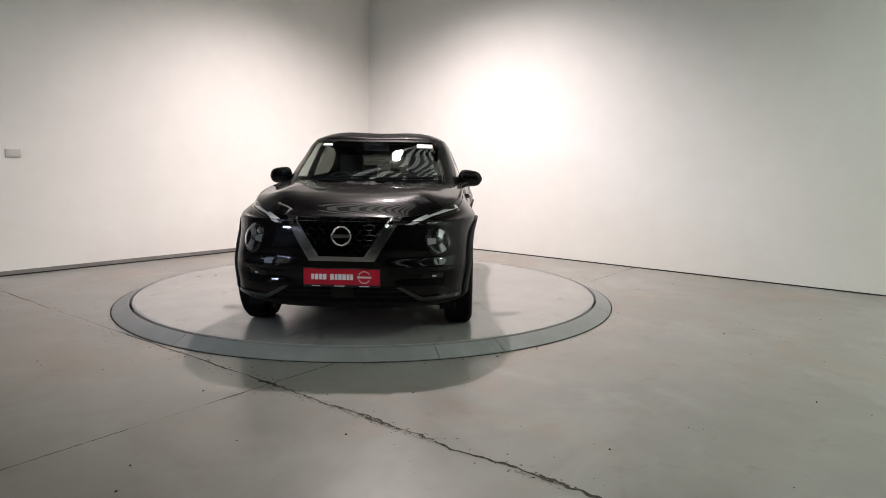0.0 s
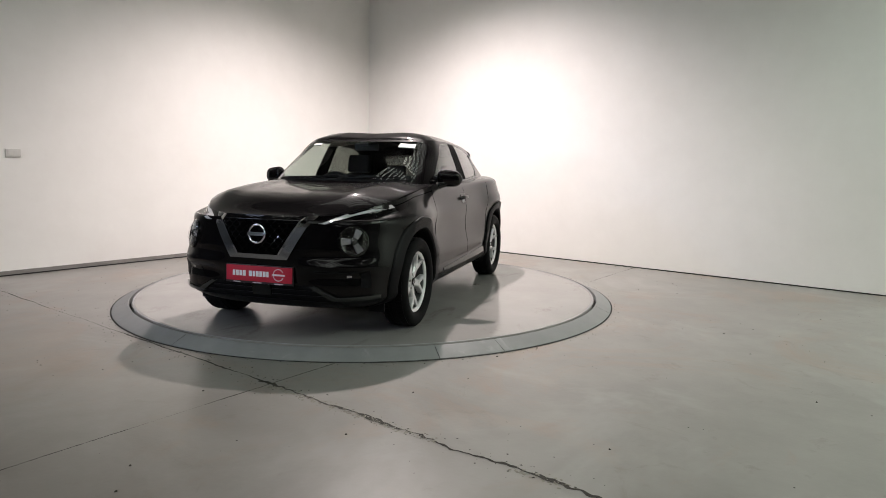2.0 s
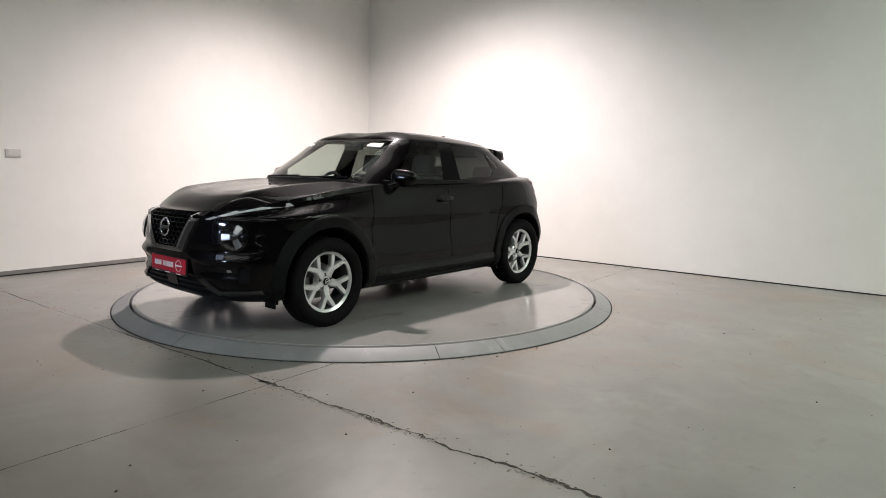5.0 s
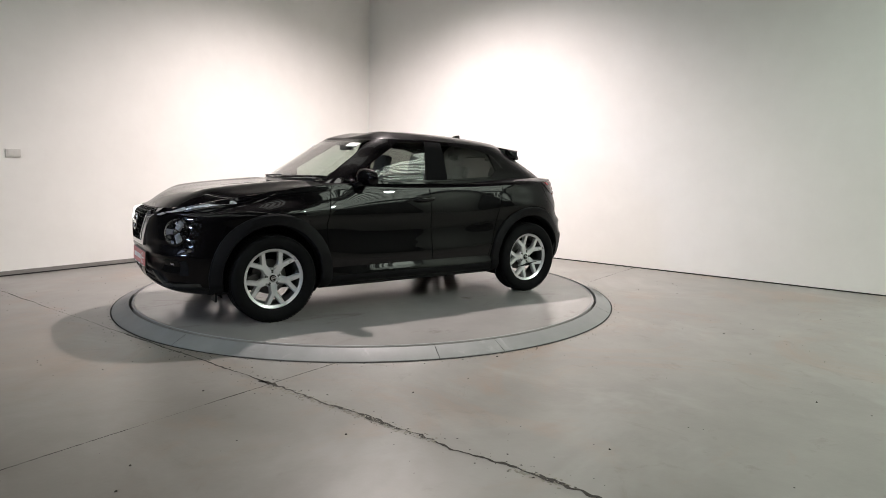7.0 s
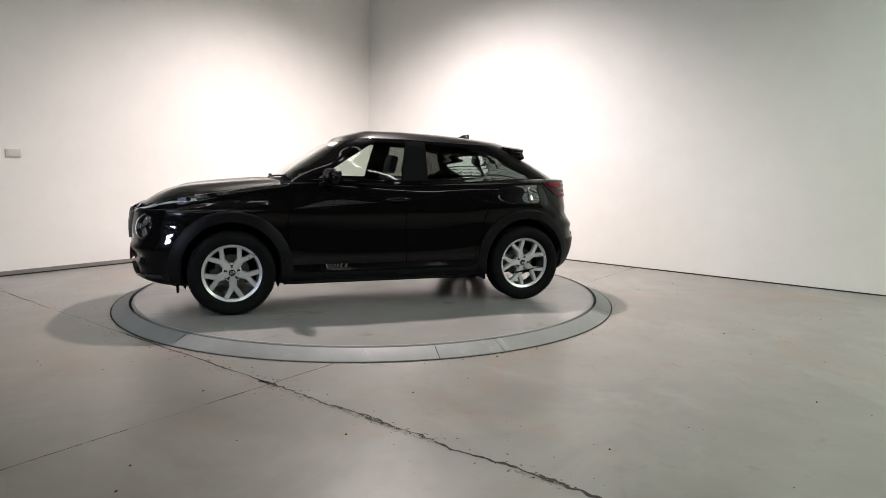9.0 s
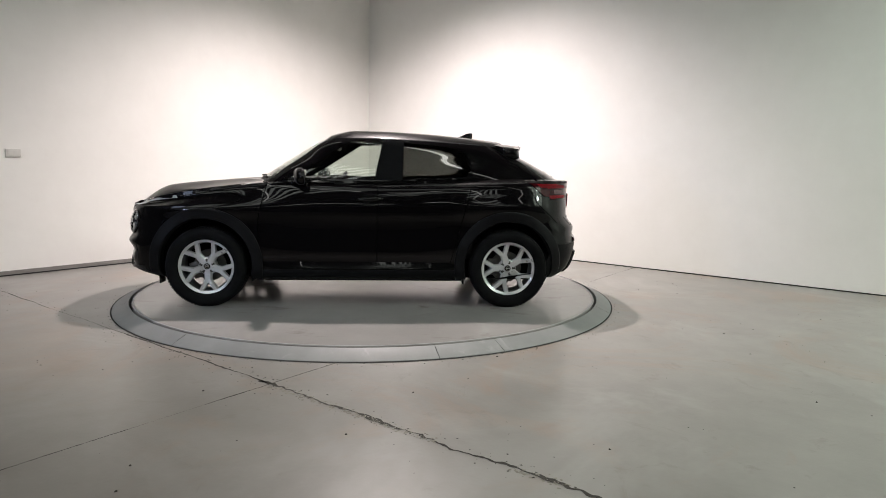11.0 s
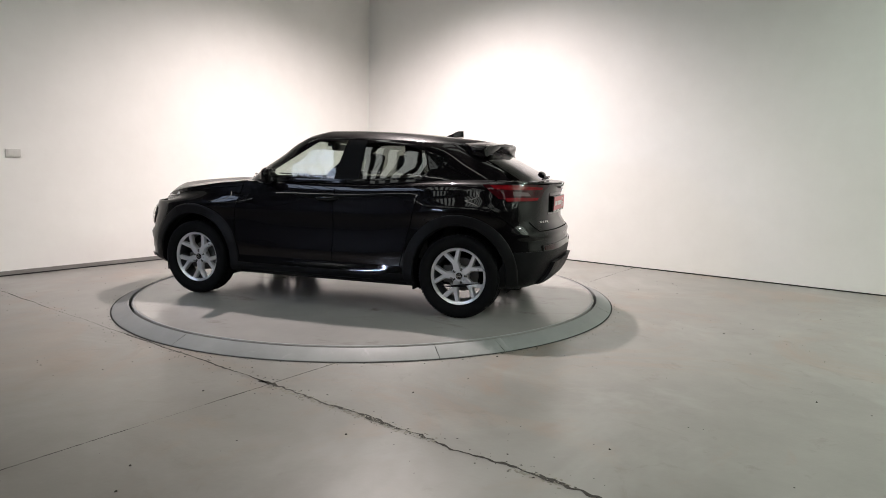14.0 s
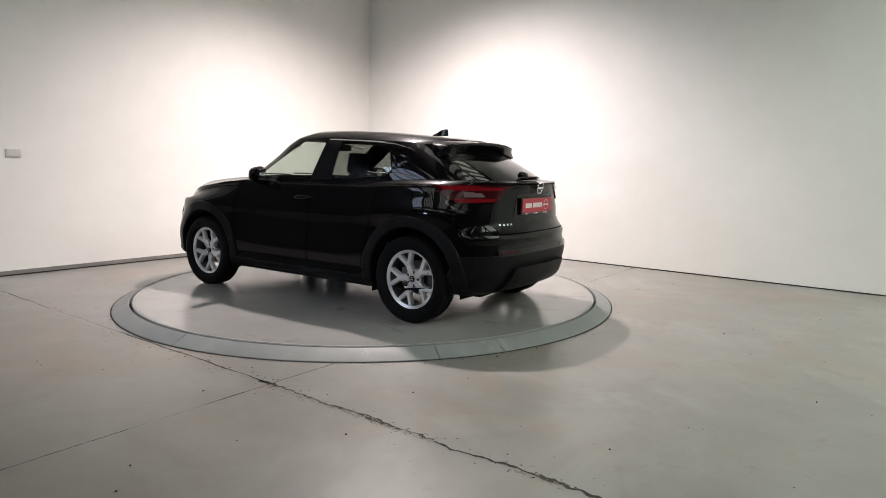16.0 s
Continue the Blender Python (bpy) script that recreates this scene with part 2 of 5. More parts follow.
def strip_light():
    ob = new("strip_light")
    tagged(ob, "long white strip light hung under the roof", "strip light", "strip lights under the roof")
    bm = bmesh.new()
    box(bm, -1.8, 1.8, -0.09, 0.09, 0.0, 0.07, 0.01)
    part("housing", bm, M_SWITCH, ob)
    bm = bmesh.new()
    box(bm, -1.78, 1.78, -0.04, 0.04, -0.03, -0.002, 0.008)
    part("diffuser", bm, M_TUBE, ob, "glowing cool white diffuser")
    for x in (-1.4, 1.4):
        bm = bmesh.new()
        tube(bm, [(x, 0, 0.07), (x, 0, 1.002)], 0.006, 6)
        part("hanger", bm, M_STEEL, ob)
    return ob


first_strip = strip_light()
spots = [(x, y) for y in (-5.6, -9.6, -13.6) for x in (2.2, 6.4, 10.6, 14.8)]
first_strip.matrix_world = HALL @ Matrix.Translation((*spots[0], HIGH - 1.0))
for x, y in spots[1:]:
    copy_thing(first_strip, HALL @ Matrix.Translation((x, y, HIGH - 1.0)))


def bay_lamp(at):
    ob = new("bay_lamp")
    ob.location = at
    tagged(ob, "round aluminium high-bay lamp hanging on a rod", "lamp")
    bm = bmesh.new()
    lathe(bm, [(0.02, 0.34), (0.08, 0.33), (0.09, 0.16), (0.135, 0.04), (0.14, 0.03), (0.125, 0.035), (0.07, 0.15)], 32)
    part("housing", bm, M_LAMP_BODY, ob, "", 40)
    bm = bmesh.new()
    lathe(bm, [(0.0, 0.045), (0.12, 0.045)], 32)
    part("lens", bm, M_LENS, ob, "glowing warm white lens")
    bm = bmesh.new()
    tube(bm, [(0, 0, 0.33), (0, 0, HIGH - at.z - 0.002)], 0.012, 8)
    part("rod", bm, M_STEEL, ob)
    return ob


bay_lamp(LAMP)
# Housing for the added fill lamp, out of view.
bay_lamp(FILL_LAMP)


def assumed_light(at, aim):
    """An unseen cool white panel lamp on an invented three-legged stand."""
    ob = new("assumed_light")
    ob.location = (at.x, at.y, 0)
    tagged(ob, "assumed cool white panel light on an invented black tripod", "work light")
    face = look((0, 0, at.z), aim - Vector((at.x, at.y, 0)))
    bm = bmesh.new()
    box(bm, -0.47, 0.47, -0.09, 0.09, 0.012, 0.06, 0.012, face)
    part("housing", bm, M_STEEL, ob)
    bm = bmesh.new()
    box(bm, -0.45, 0.45, -0.07, 0.07, 0.004, 0.011, 0, face)
    part("panel", bm, M_PANEL, ob, "glowing cool white panel")
    bm = bmesh.new()
    tube(bm, [(0, 0, 0.35), (0, 0, at.z - 0.06)], 0.015, 8)
    part("pole", bm, M_STEEL, ob)
    for k in range(3):
        bm = bmesh.new()
        a = 2.1 * k + 0.4
        tube(bm, [(0.012 * math.cos(a), 0.012 * math.sin(a), 0.75), (0.42 * math.cos(a), 0.42 * math.sin(a), 0.012)], 0.011, 6)
        part("leg", bm, M_STEEL, ob)
    return ob


assumed_light(SIDE_LAMP, SIDE_AIM)

bm = bmesh.new()
box(bm, 0.0, 0.012, -0.075, 0.075, -0.045, 0.045, 0.004)
switch = part("wall_socket", bm, M_SWITCH)
# on the left wall
sw = HALL.inverted() @ Vector((-4.825, 7.24, 1.378))
switch.matrix_world = HALL @ Matrix.Translation((0.0, sw.y, sw.z))
tagged(switch, "white plastic double socket on the warm white wall", "socket")
bm = bmesh.new()
box(bm, 0.012, 0.018, -0.055, 0.055, -0.03, 0.03, 0.002)
part("cover", bm, M_SWITCH, switch)

# ---------- turntable ----------
HUB = Vector((-0.7313, 6.538, 0.0))
RISE, R_DISC, R_RAMP = 0.0664, 2.2587, 2.404
SPIN0, SPIN = -91.8, -7.69


def spin(t):
    return SPIN0 + SPIN * t


disc = new("turntable")
tagged(disc, "round grey painted steel car turntable with tyre scuffs", "turntable")
bm = bmesh.new()
lathe(bm, [(0.0, RISE), (0.6, RISE), (1.3, RISE), (R_DISC - 0.019, RISE), (R_DISC - 0.015, RISE - 0.004), (R_DISC - 0.015, 0.004)], 160)
part("disc_plate", bm, M_DISC, disc, "grey painted steel top plate", 30)
bm = bmesh.new()
lathe(bm, [(R_DISC - 0.036, RISE - 0.001), (R_DISC - 0.034, RISE + 0.0022), (R_DISC - 0.021, RISE + 0.0022), (R_DISC - 0.019, RISE - 0.001)], 160)
part("edge_rim", bm, M_RING, disc, "thin grey edge strip", 30)


ring = new("turntable_ramp")
ring.location = HUB
tagged(ring, "sloping grey steel ramp ring round the turntable", "ramp", kind="structure")
bm = bmesh.new()
lathe(bm, [(R_DISC - 0.02, 0.003), (R_RAMP + 0.013, 0.003)], 160)
part("shadow_gap", bm, M_GAP, ring)
CUTS = [24, 84, 144, 204, 240, 287.5, 299.5, 340]
for a0, a1 in zip(CUTS, CUTS[1:] + [CUTS[0] + 360]):
    bm = bmesh.new()
    n = int((a1 - a0) / 2)
    last = None
    for i in range(n + 1):
        a = radians(a0 + 0.045 + (a1 - a0 - 0.09) * i / n)
        row = [bm.verts.new((r * math.cos(a), r * math.sin(a), z)) for r, z in
               ((R_DISC + 0.006, 0.01), (R_DISC + 0.006, RISE - 0.006), (R_DISC + 0.010, RISE - 0.002), (R_RAMP - 0.004, 0.010), (R_RAMP, 0.007), (R_RAMP, 0.003))]
        if last:
            for j in range(5):
                bm.faces.new((last[j], row[j], row[j + 1], last[j + 1]))
        last = row
    part("ramp_plate", bm, M_RING, ring, "", 30)


# ---------- floor joints and dirt ----------
def joint(name, a, b, width, rough_edge, gaps, label, mat):
    """A ragged crack along a line on the floor, widest where the floor has broken away."""
    a, b = Vector(a), Vector(b)
    d = (b - a).normalized()
    n = Vector((-d.y, d.x))
    count = int((b - a).length / 0.012)
    bm = bmesh.new()
    last = None
    for i in range(count + 1):
        q = i * 0.012
        p = a + d * q
        if (p - HUB.xy).length < R_RAMP + 0.01:
            last = None
            continue
        wob = noise.noise(Vector((q * 3.0, a.x, 0))) * 0.012 * rough_edge + noise.noise(Vector((q * 22, 7, a.y))) * 0.006 * rough_edge
        w = width * (0.35 + 0.9 * max(0.0, 0.5 + noise.noise(Vector((q * 6.0, 3.3, a.y))) + 0.6 * noise.noise(Vector((q * 40, 1.3, a.y)))))
        if noise.noise(Vector((q * 2.1, 9.1, a.x))) < gaps:
            w *= 0.3
        c = p + n * wob
        row = [bm.verts.new((*(c + n * w * 0.5), 0.0015)), bm.verts.new((*(c - n * w * (0.5 + 0.25 * noise.noise(Vector((q * 30, 5, 5))))), 0.0015))]
        if last:
            bm.faces.new((last[0], row[0], row[1], last[1]))
        last = row
    ob = part(name, bm, mat)
    return tagged(ob, label, "floor joint", kind="structure")


joint("floor_joint", (-5.6, 7.19), (-1.02, 3.70), 0.012, 1.2, -0.15, "thin dirty joint in the concrete floor", M_CRACK)
joint("floor_joint", (-1.10, 3.76), (4.2, -0.30), 0.026, 2.6, -0.3, "broken dark joint in the concrete floor", M_CRACK)
joint("floor_joint", (-3.2, 0.78), (3.0, 9.08), 0.0075, 0.5, -0.1, "thin sawn joint in the concrete floor", M_CRACK)


def chips(a, b, count, spread, size, seed):
    """Flakes of bare concrete along a broken joint."""
    rnd = random.Random(seed)
    bm = bmesh.new()
    a, b = Vector(a), Vector(b)
    d = (b - a).normalized()
    n = Vector((-d.y, d.x))
    for _ in range(count):
        p = a + (b - a) * rnd.random() + n * rnd.gauss(0, spread)
        if noise.noise(Vector((p.x * 3, p.y * 3, 2))) < -0.05 or (p - HUB.xy).length < R_RAMP + 0.02:
            continue
        r = size * (0.4 + rnd.random())
        k = rnd.randint(4, 7)
        t0 = rnd.random() * 6
        low = [bm.verts.new((p.x + r * (0.6 + 0.6 * rnd.random()) * math.cos(t0 + 6.283 * i / k), p.y + r * (0.6 + 0.6 * rnd.random()) * math.sin(t0 + 6.283 * i / k), 0.001)) for i in range(k)]
        top = bm.verts.new((p.x, p.y, 0.001 + r * 0.25))
        for i in range(k):
            bm.faces.new((low[i], low[(i + 1) % k], top))
    ob = part("concrete_chips", bm, M_CHIP)
    return tagged(ob, "flakes of broken concrete along the floor joint", "rubble", kind="stuff")


chips((-1.10, 3.74), (1.2, 2.0), 700, 0.016, 0.007, 4)
chips((-2.4, 4.75), (-1.1, 3.76), 120, 0.010, 0.004, 5)

# crumbs of dirt on the floor
CRUMBS = [(-0.46, 2.99), (-1.37, 3.56), (-0.16, 3.59), (2.29, 5.07), (2.16, 3.54), (2.51, 6.74), (2.67, 7.32), (0.80, 2.87), (-1.29, 2.41), (-1.34, 2.63), (-0.30, 4.19), (0.39, 4.33), (0.70, 4.56)]
bm = bmesh.new()
rnd = random.Random(11)
ring_pts = [(0.009 * math.cos(k * 1.0472) * rnd.uniform(0.5, 1.3), 0.006 * math.sin(k * 1.0472) * rnd.uniform(0.5, 1.3)) for k in range(6)]
low = [bm.verts.new((x, y, 0.0008)) for x, y in ring_pts]
top = [bm.verts.new((x * 0.6, y * 0.5, 0.004 + 0.002 * rnd.random())) for x, y in ring_pts]
bm.faces.new(top)
for i in range(6):
    bm.faces.new((low[i], low[(i + 1) % 6], top[(i + 1) % 6], top[i]))
crumb = part("dirt_crumb", bm, M_CRACK)
tagged(crumb, "small dark crumb of dirt on the grey floor", "debris", "crumbs on the floor")
for i, (x, y) in enumerate(CRUMBS):
    m = pose(x, y, 0, 0, 0, 47 * i)
    if i == 0:
        crumb.matrix_world = m
    else:
        copy_thing(crumb, m)


def floor_grit():
    """Fine dark flecks of dirt strewn over the floor, thicker along the joints and beside the ramp."""
    rnd = random.Random(23)
    bm = bmesh.new()
    a, d = Vector((-5.6, 7.19)), Vector((9.8, -7.49)).normalized()
    n = Vector((-d.y, d.x))
    for i in range(900):
        if i < 330:
            p = Vector((rnd.uniform(-4.5, 5.0), rnd.uniform(1.6, 8.6)))
        elif i < 620:
            p = a + d * rnd.uniform(0, 9) + n * rnd.gauss(0, 0.06)
        else:
            u = rnd.uniform(0, 2 * math.pi)
            p = HUB.xy + Vector((math.cos(u), math.sin(u))) * (R_RAMP + 0.015 + abs(rnd.gauss(0, 0.05)))
        h = HALL.inverted() @ Vector((p.x, p.y, 0))
        if (p - HUB.xy).length < R_RAMP + 0.014 or h.x < 0.1 or h.y > -0.1:
            continue
        r = rnd.choice((0.0025, 0.003, 0.004, 0.006))
        k = rnd.randint(4, 6)
        low = [bm.verts.new((p.x + r * rnd.uniform(0.6, 1.5) * math.cos(6.283 * j / k), p.y + r * rnd.uniform(0.5, 1.1) * math.sin(6.283 * j / k), 0.0006)) for j in range(k)]
        top = bm.verts.new((p.x, p.y, 0.0006 + r * 0.5))
        for j in range(k):
            bm.faces.new((low[j], low[(j + 1) % k], top))
    return tagged(part("floor_grit", bm, M_CRACK), "fine dark grit and dirt strewn over the grey floor", "dirt", kind="stuff")


floor_grit()

# ---------- car materials ----------
M_PAINT = material("black_pearl_paint", (0.0065, 0.0048, 0.0062), 0.35, 0.0, Coat_Weight=0.62, Coat_Roughness=0.012, Coat_IOR=1.42, Specular_IOR_Level=0.03)
t = M_PAINT.node_tree
fl = node(M_PAINT, "ShaderNodeTexNoise", Scale=900.0, Detail=1.0)
fr = t.nodes.new("ShaderNodeValToRGB")
fr.color_ramp.elements[0].position, fr.color_ramp.elements[1].position = 0.45, 0.75
fr.color_ramp.elements[0].color, fr.color_ramp.elements[1].color = (0.0012, 0.0009, 0.0012, 1), (0.004, 0.003, 0.004, 1)
fc = t.nodes.new("ShaderNodeTexCoord")
t.links.new(fc.outputs["Object"], fl.inputs["Vector"])
t.links.new(fl.outputs["Fac"], fr.inputs[0])
t.links.new(fr.outputs[0], t.nodes["Principled BSDF"].inputs["Base Color"])
M_GLOSS = material("gloss_black_trim", (0.004, 0.004, 0.004), 0.08, Specular_IOR_Level=0.3)
# The grey puts the blades' reflection into their colour.
M_BLADE = material("reflection_grey_blade", (0.035, 0.036, 0.034), 0.2, 0.2)
M_CLAD, _r = grained(material("black_grained_plastic", Specular_IOR_Level=0.10), (0.0045, 0.0045, 0.0052), (0.008, 0.008, 0.009), 60.0, 6.0, (0.40, 0.50), 0.15, 500.0)
M_RUBBER, _r = grained(material("tyre_rubber", Specular_IOR_Level=0.04), (0.005, 0.005, 0.0055), (0.010, 0.010, 0.0105), 25.0, 4.0, (0.5, 0.65), 0.1, 200.0)
M_SEAM = material("panel_gap_black", (0.0015, 0.0015, 0.0015), 0.9, Specular_IOR_Level=0.0)
M_CHROME = material("bright_chrome", (0.78, 0.78, 0.80), 0.07, 1.0)
M_SATIN = material("satin_grey_chrome", (0.60, 0.60, 0.62), 0.14, 1.0)
M_ALLOY, _r = grained(material("silver_alloy_paint", metal=0.55, Coat_Weight=0.4), (0.64, 0.64, 0.655), (0.72, 0.72, 0.735), 60.0, 5.0, (0.26, 0.34), 0.0)
# Shade inside the wheel is put into this darker alloy colour.
M_BARREL, _r = grained(material("shade_dark_barrel", metal=0.6), (0.07, 0.07, 0.072), (0.12, 0.12, 0.122), 30.0, 5.0, (0.4, 0.5), 0.0)
M_BRAKE, _r = grained(material("brake_steel", metal=0.8), (0.10, 0.10, 0.10), (0.22, 0.21, 0.20), 30.0, 6.0, (0.4, 0.6), 0.1)
M_LINER = material("arch_liner_felt", (0.006, 0.006, 0.0065), 0.95, Specular_IOR_Level=0.1)
M_CABIN, _r = grained(material("dark_cabin_fabric"), (0.018, 0.018, 0.020), (0.035, 0.035, 0.038), 80.0, 6.0, (0.8, 0.95), 0.3, 400.0)
M_DASH, _r = grained(material("dark_dash_plastic"), (0.02, 0.02, 0.022), (0.035, 0.035, 0.037), 60.0, 6.0, (0.45, 0.6), 0.2, 500.0)
M_LINING, _r = grained(material("pale_headlining"), (0.18, 0.175, 0.165), (0.24, 0.235, 0.225), 60.0, 6.0, (0.85, 0.95), 0.2, 400.0)
M_RED_PLATE = material("red_plate_film", (0.46, 0.012, 0.03), 0.28)
M_WHITE_PRINT = material("white_print", (0.75, 0.75, 0.75), 0.4)
M_BLACK_PRINT = material("plate_holder_black", (0.012, 0.012, 0.012), 0.35)
M_STICKER = material("white_paper_sticker", (0.82, 0.82, 0.80), 0.55)
M_RED_LENS = material("red_lamp_lens", (0.15, 0.003, 0.006), 0.25, 0.0, Specular_IOR_Level=0.08, Coat_Weight=0.12, Coat_Roughness=0.02)
M_DARK_RED = material("smoked_red_lamp_lens", (0.030, 0.002, 0.004), 0.12, 0.0, Specular_IOR_Level=0.15, Coat_Weight=0.2, Coat_Roughness=0.02)
M_CLEAR_LENS = material("clear_lamp_insert", (0.38, 0.38, 0.40), 0.22, 0.6, Coat_Weight=1.0, Coat_Roughness=0.02)
M_DRL = material("frosted_daylight_bar", (0.42, 0.42, 0.44), 0.3, 0.0, Coat_Weight=1.0, Coat_Roughness=0.03)
M_BOWL = material("smoked_lamp_insert", (0.10, 0.055, 0.058), 0.55, 0.0)
M_LENS_GLASS = material("projector_lens", (0.02, 0.02, 0.022), 0.02, 0.0, Coat_Weight=1.0)


def glass(name, tint, base_gloss):
    m = bpy.data.materials.new(name)
    m.use_nodes = True
    t = m.node_tree
    t.nodes.remove(t.nodes["Principled BSDF"])
    tr = node(m, "ShaderNodeBsdfTransparent", Color=(*tint, 1))
    gl = node(m, "ShaderNodeBsdfGlossy", Color=(1, 1, 1, 1), Roughness=0.005)
    lw = node(m, "ShaderNodeLayerWeight", Blend=0.5)
    pw = t.nodes.new("ShaderNodeMath")
    pw.operation = "POWER"
    pw.inputs[1].default_value = 5.0
    t.links.new(lw.outputs["Facing"], pw.inputs[0])
    fr = t.nodes.new("ShaderNodeMapRange")
    fr.inputs[3].default_value, fr.inputs[4].default_value = base_gloss, 1.0
    t.links.new(pw.outputs[0], fr.inputs[0])
    mix = t.nodes.new("ShaderNodeMixShader")
    t.links.new(fr.outputs[0], mix.inputs[0])
    t.links.new(tr.outputs[0], mix.inputs[1])
    t.links.new(gl.outputs[0], mix.inputs[2])
    t.links.new(mix.outputs[0], t.nodes["Material Output"].inputs[0])
    return m


M_GLASS = glass("clear_car_glass", (0.70, 0.75, 0.71), 0.05)
M_PRIVACY = glass("privacy_car_glass", (0.22, 0.23, 0.215), 0.055)
M_DARK_GLASS = glass("dark_rear_window_glass", (0.10, 0.105, 0.10), 0.06)
M_COVER = glass("clear_lamp_cover", (0.9, 0.9, 0.9), 0.025)


# ---------- curves ----------
def curve(*pts):
    """A smooth curve through (x, value) points in rising x, with no overshoot."""
    xs = np.array([p[0] for p in pts], float)
    ys = np.array([p[1] for p in pts], float)
    h, dl = np.diff(xs), np.diff(ys) / np.diff(xs)
    sl = np.zeros(len(xs))
    for i in range(1, len(xs) - 1):
        if dl[i - 1] * dl[i] > 0:
            sl[i] = 2 * dl[i - 1] * dl[i] / (dl[i - 1] + dl[i])
    sl[0], sl[-1] = dl[0], dl[-1]

    def f(x):
        x = min(max(x, xs[0]), xs[-1])
        i = min(int(np.searchsorted(xs, x, "right")) - 1, len(h) - 1)
        q = (x - xs[i]) / h[i]
        return float(ys[i] * (1 + 2 * q) * (1 - q) ** 2 + h[i] * sl[i] * q * (1 - q) ** 2 + ys[i + 1] * q * q * (3 - 2 * q) - h[i] * sl[i + 1] * q * q * (1 - q))
    return f


def bump_at(x, c, w):
    return math.exp(-((x - c) / w) ** 2)


def smooth_rows(rows, sub):
    """Catmull-Rom between rows of points (arrays n x 3)."""
    rows = [np.asarray(r, float) for r in rows]
    out = []
    for i in range(len(rows) - 1):
        a, b, c, d = rows[max(i - 1, 0)], rows[i], rows[i + 1], rows[min(i + 2, len(rows) - 1)]
        for k in range(sub):
            q = k / sub
            out.append(0.5 * (2 * b + (c - a) * q + (2 * a - 5 * b + 4 * c - d) * q * q + (3 * b - a - 3 * c + d) * q ** 3))
    out.append(rows[-1])
    return out


def grid_mesh(bm, rows, mirror=False):
    vs = [[bm.verts.new((p[0], -p[1] if mirror else p[1], p[2])) for p in r] for r in rows]
    for a, b in zip(vs, vs[1:]):
        for i in range(len(a) - 1):
            bm.faces.new((a[i], a[i + 1], b[i + 1], b[i]) if not mirror else (a[i], b[i], b[i + 1], a[i + 1]))


# ---------- car body surface ----------
# each level: height by x, nose x, tail x, half width, squareness of nose and tail, where the corners begin
Z_TOP = curve((-2.05, 1.112), (-1.9, 1.125), (-1.4, 1.128), (-0.7, 1.10), (-0.2, 1.088), (0.6, 1.085), (1.0, 1.06), (1.4, 1.005), (1.7, 0.955), (1.9, 0.905), (2.02, 0.885), (2.1, 0.885))
Z_SHOULDER = curve((-2.05, 1.04), (-1.4, 1.075), (-0.6, 1.05), (0.6, 1.035), (1.0, 1.01), (1.5, 0.93), (1.9, 0.845), (2.13, 0.835))
WHEEL_X, ARCH_Z = 1.318, 0.372


def flat(z):
    return lambda x: z


LEVELS = [
    # z(x), nose, tail, half width, nose n, tail n, nose start, tail start
    (flat(0.215), 1.86, -1.78, 0.76, 3.2, 3.2, 1.1, -1.2),
    (flat(0.235), 1.98, -1.86, 0.81, 3.2, 3.2, 1.1, -1.2),
    (flat(0.30), 2.075, -1.945, 0.848, 3.5, 3.2, 1.38, -1.35),
    (flat(0.40), 2.105, -1.995, 0.864, 3.4, 3.2, 1.40, -1.4),
    (flat(0.53), 2.128, -2.030, 0.880, 3.2, 3.1, 1.40, -1.4),
    (flat(0.64), 2.135, -2.025, 0.877, 2.9, 2.9, 1.38, -1.4),
    (flat(0.75), 2.130, -1.995, 0.871, 2.7, 2.8, 1.35, -1.4),
    (flat(0.86), 2.112, -1.965, 0.870, 2.65, 2.7, 1.30, -1.4),
    (Z_SHOULDER, 2.098, -1.965, 0.816, 2.6, 2.7, 1.25, -1.35),
    (Z_TOP, 2.070, -1.985, 0.800, 2.5, 2.8, 1.15, -1.3),
]


def width_at(k, x, w):
    z = (0.215, 0.235, 0.30, 0.40, 0.53, 0.64, 0.75, 0.86, 1.02, 1.09)[k]
    if k < 2:
        return w
    arch = 0.030 if z < 0.95 else 0.012
    w += arch * bump_at(x, 1.32, 0.42) * (1 if z < 0.95 else 0.6)
    w += (0.028 if k < 8 else 0.058 if k == 8 else 0.0) * bump_at(x, -1.25, 0.50)
    if k in (5, 6, 7):
        w -= 0.007 * (1 - min(1.0, max(0.0, (abs(x - 0.02) - 0.70) / 0.35)) ** 2) * (abs(x - 0.02) < 1.05)
    if k == 9:
        w -= 0.035 * bump_at(x, -0.4, 0.7)
        w -= 0.05 * min(max((-1.2 - x) / 0.8, 0), 1)
    if k == 8:
        w -= 0.03 * min(max((-1.3 - x) / 0.7, 0), 1)
    return w


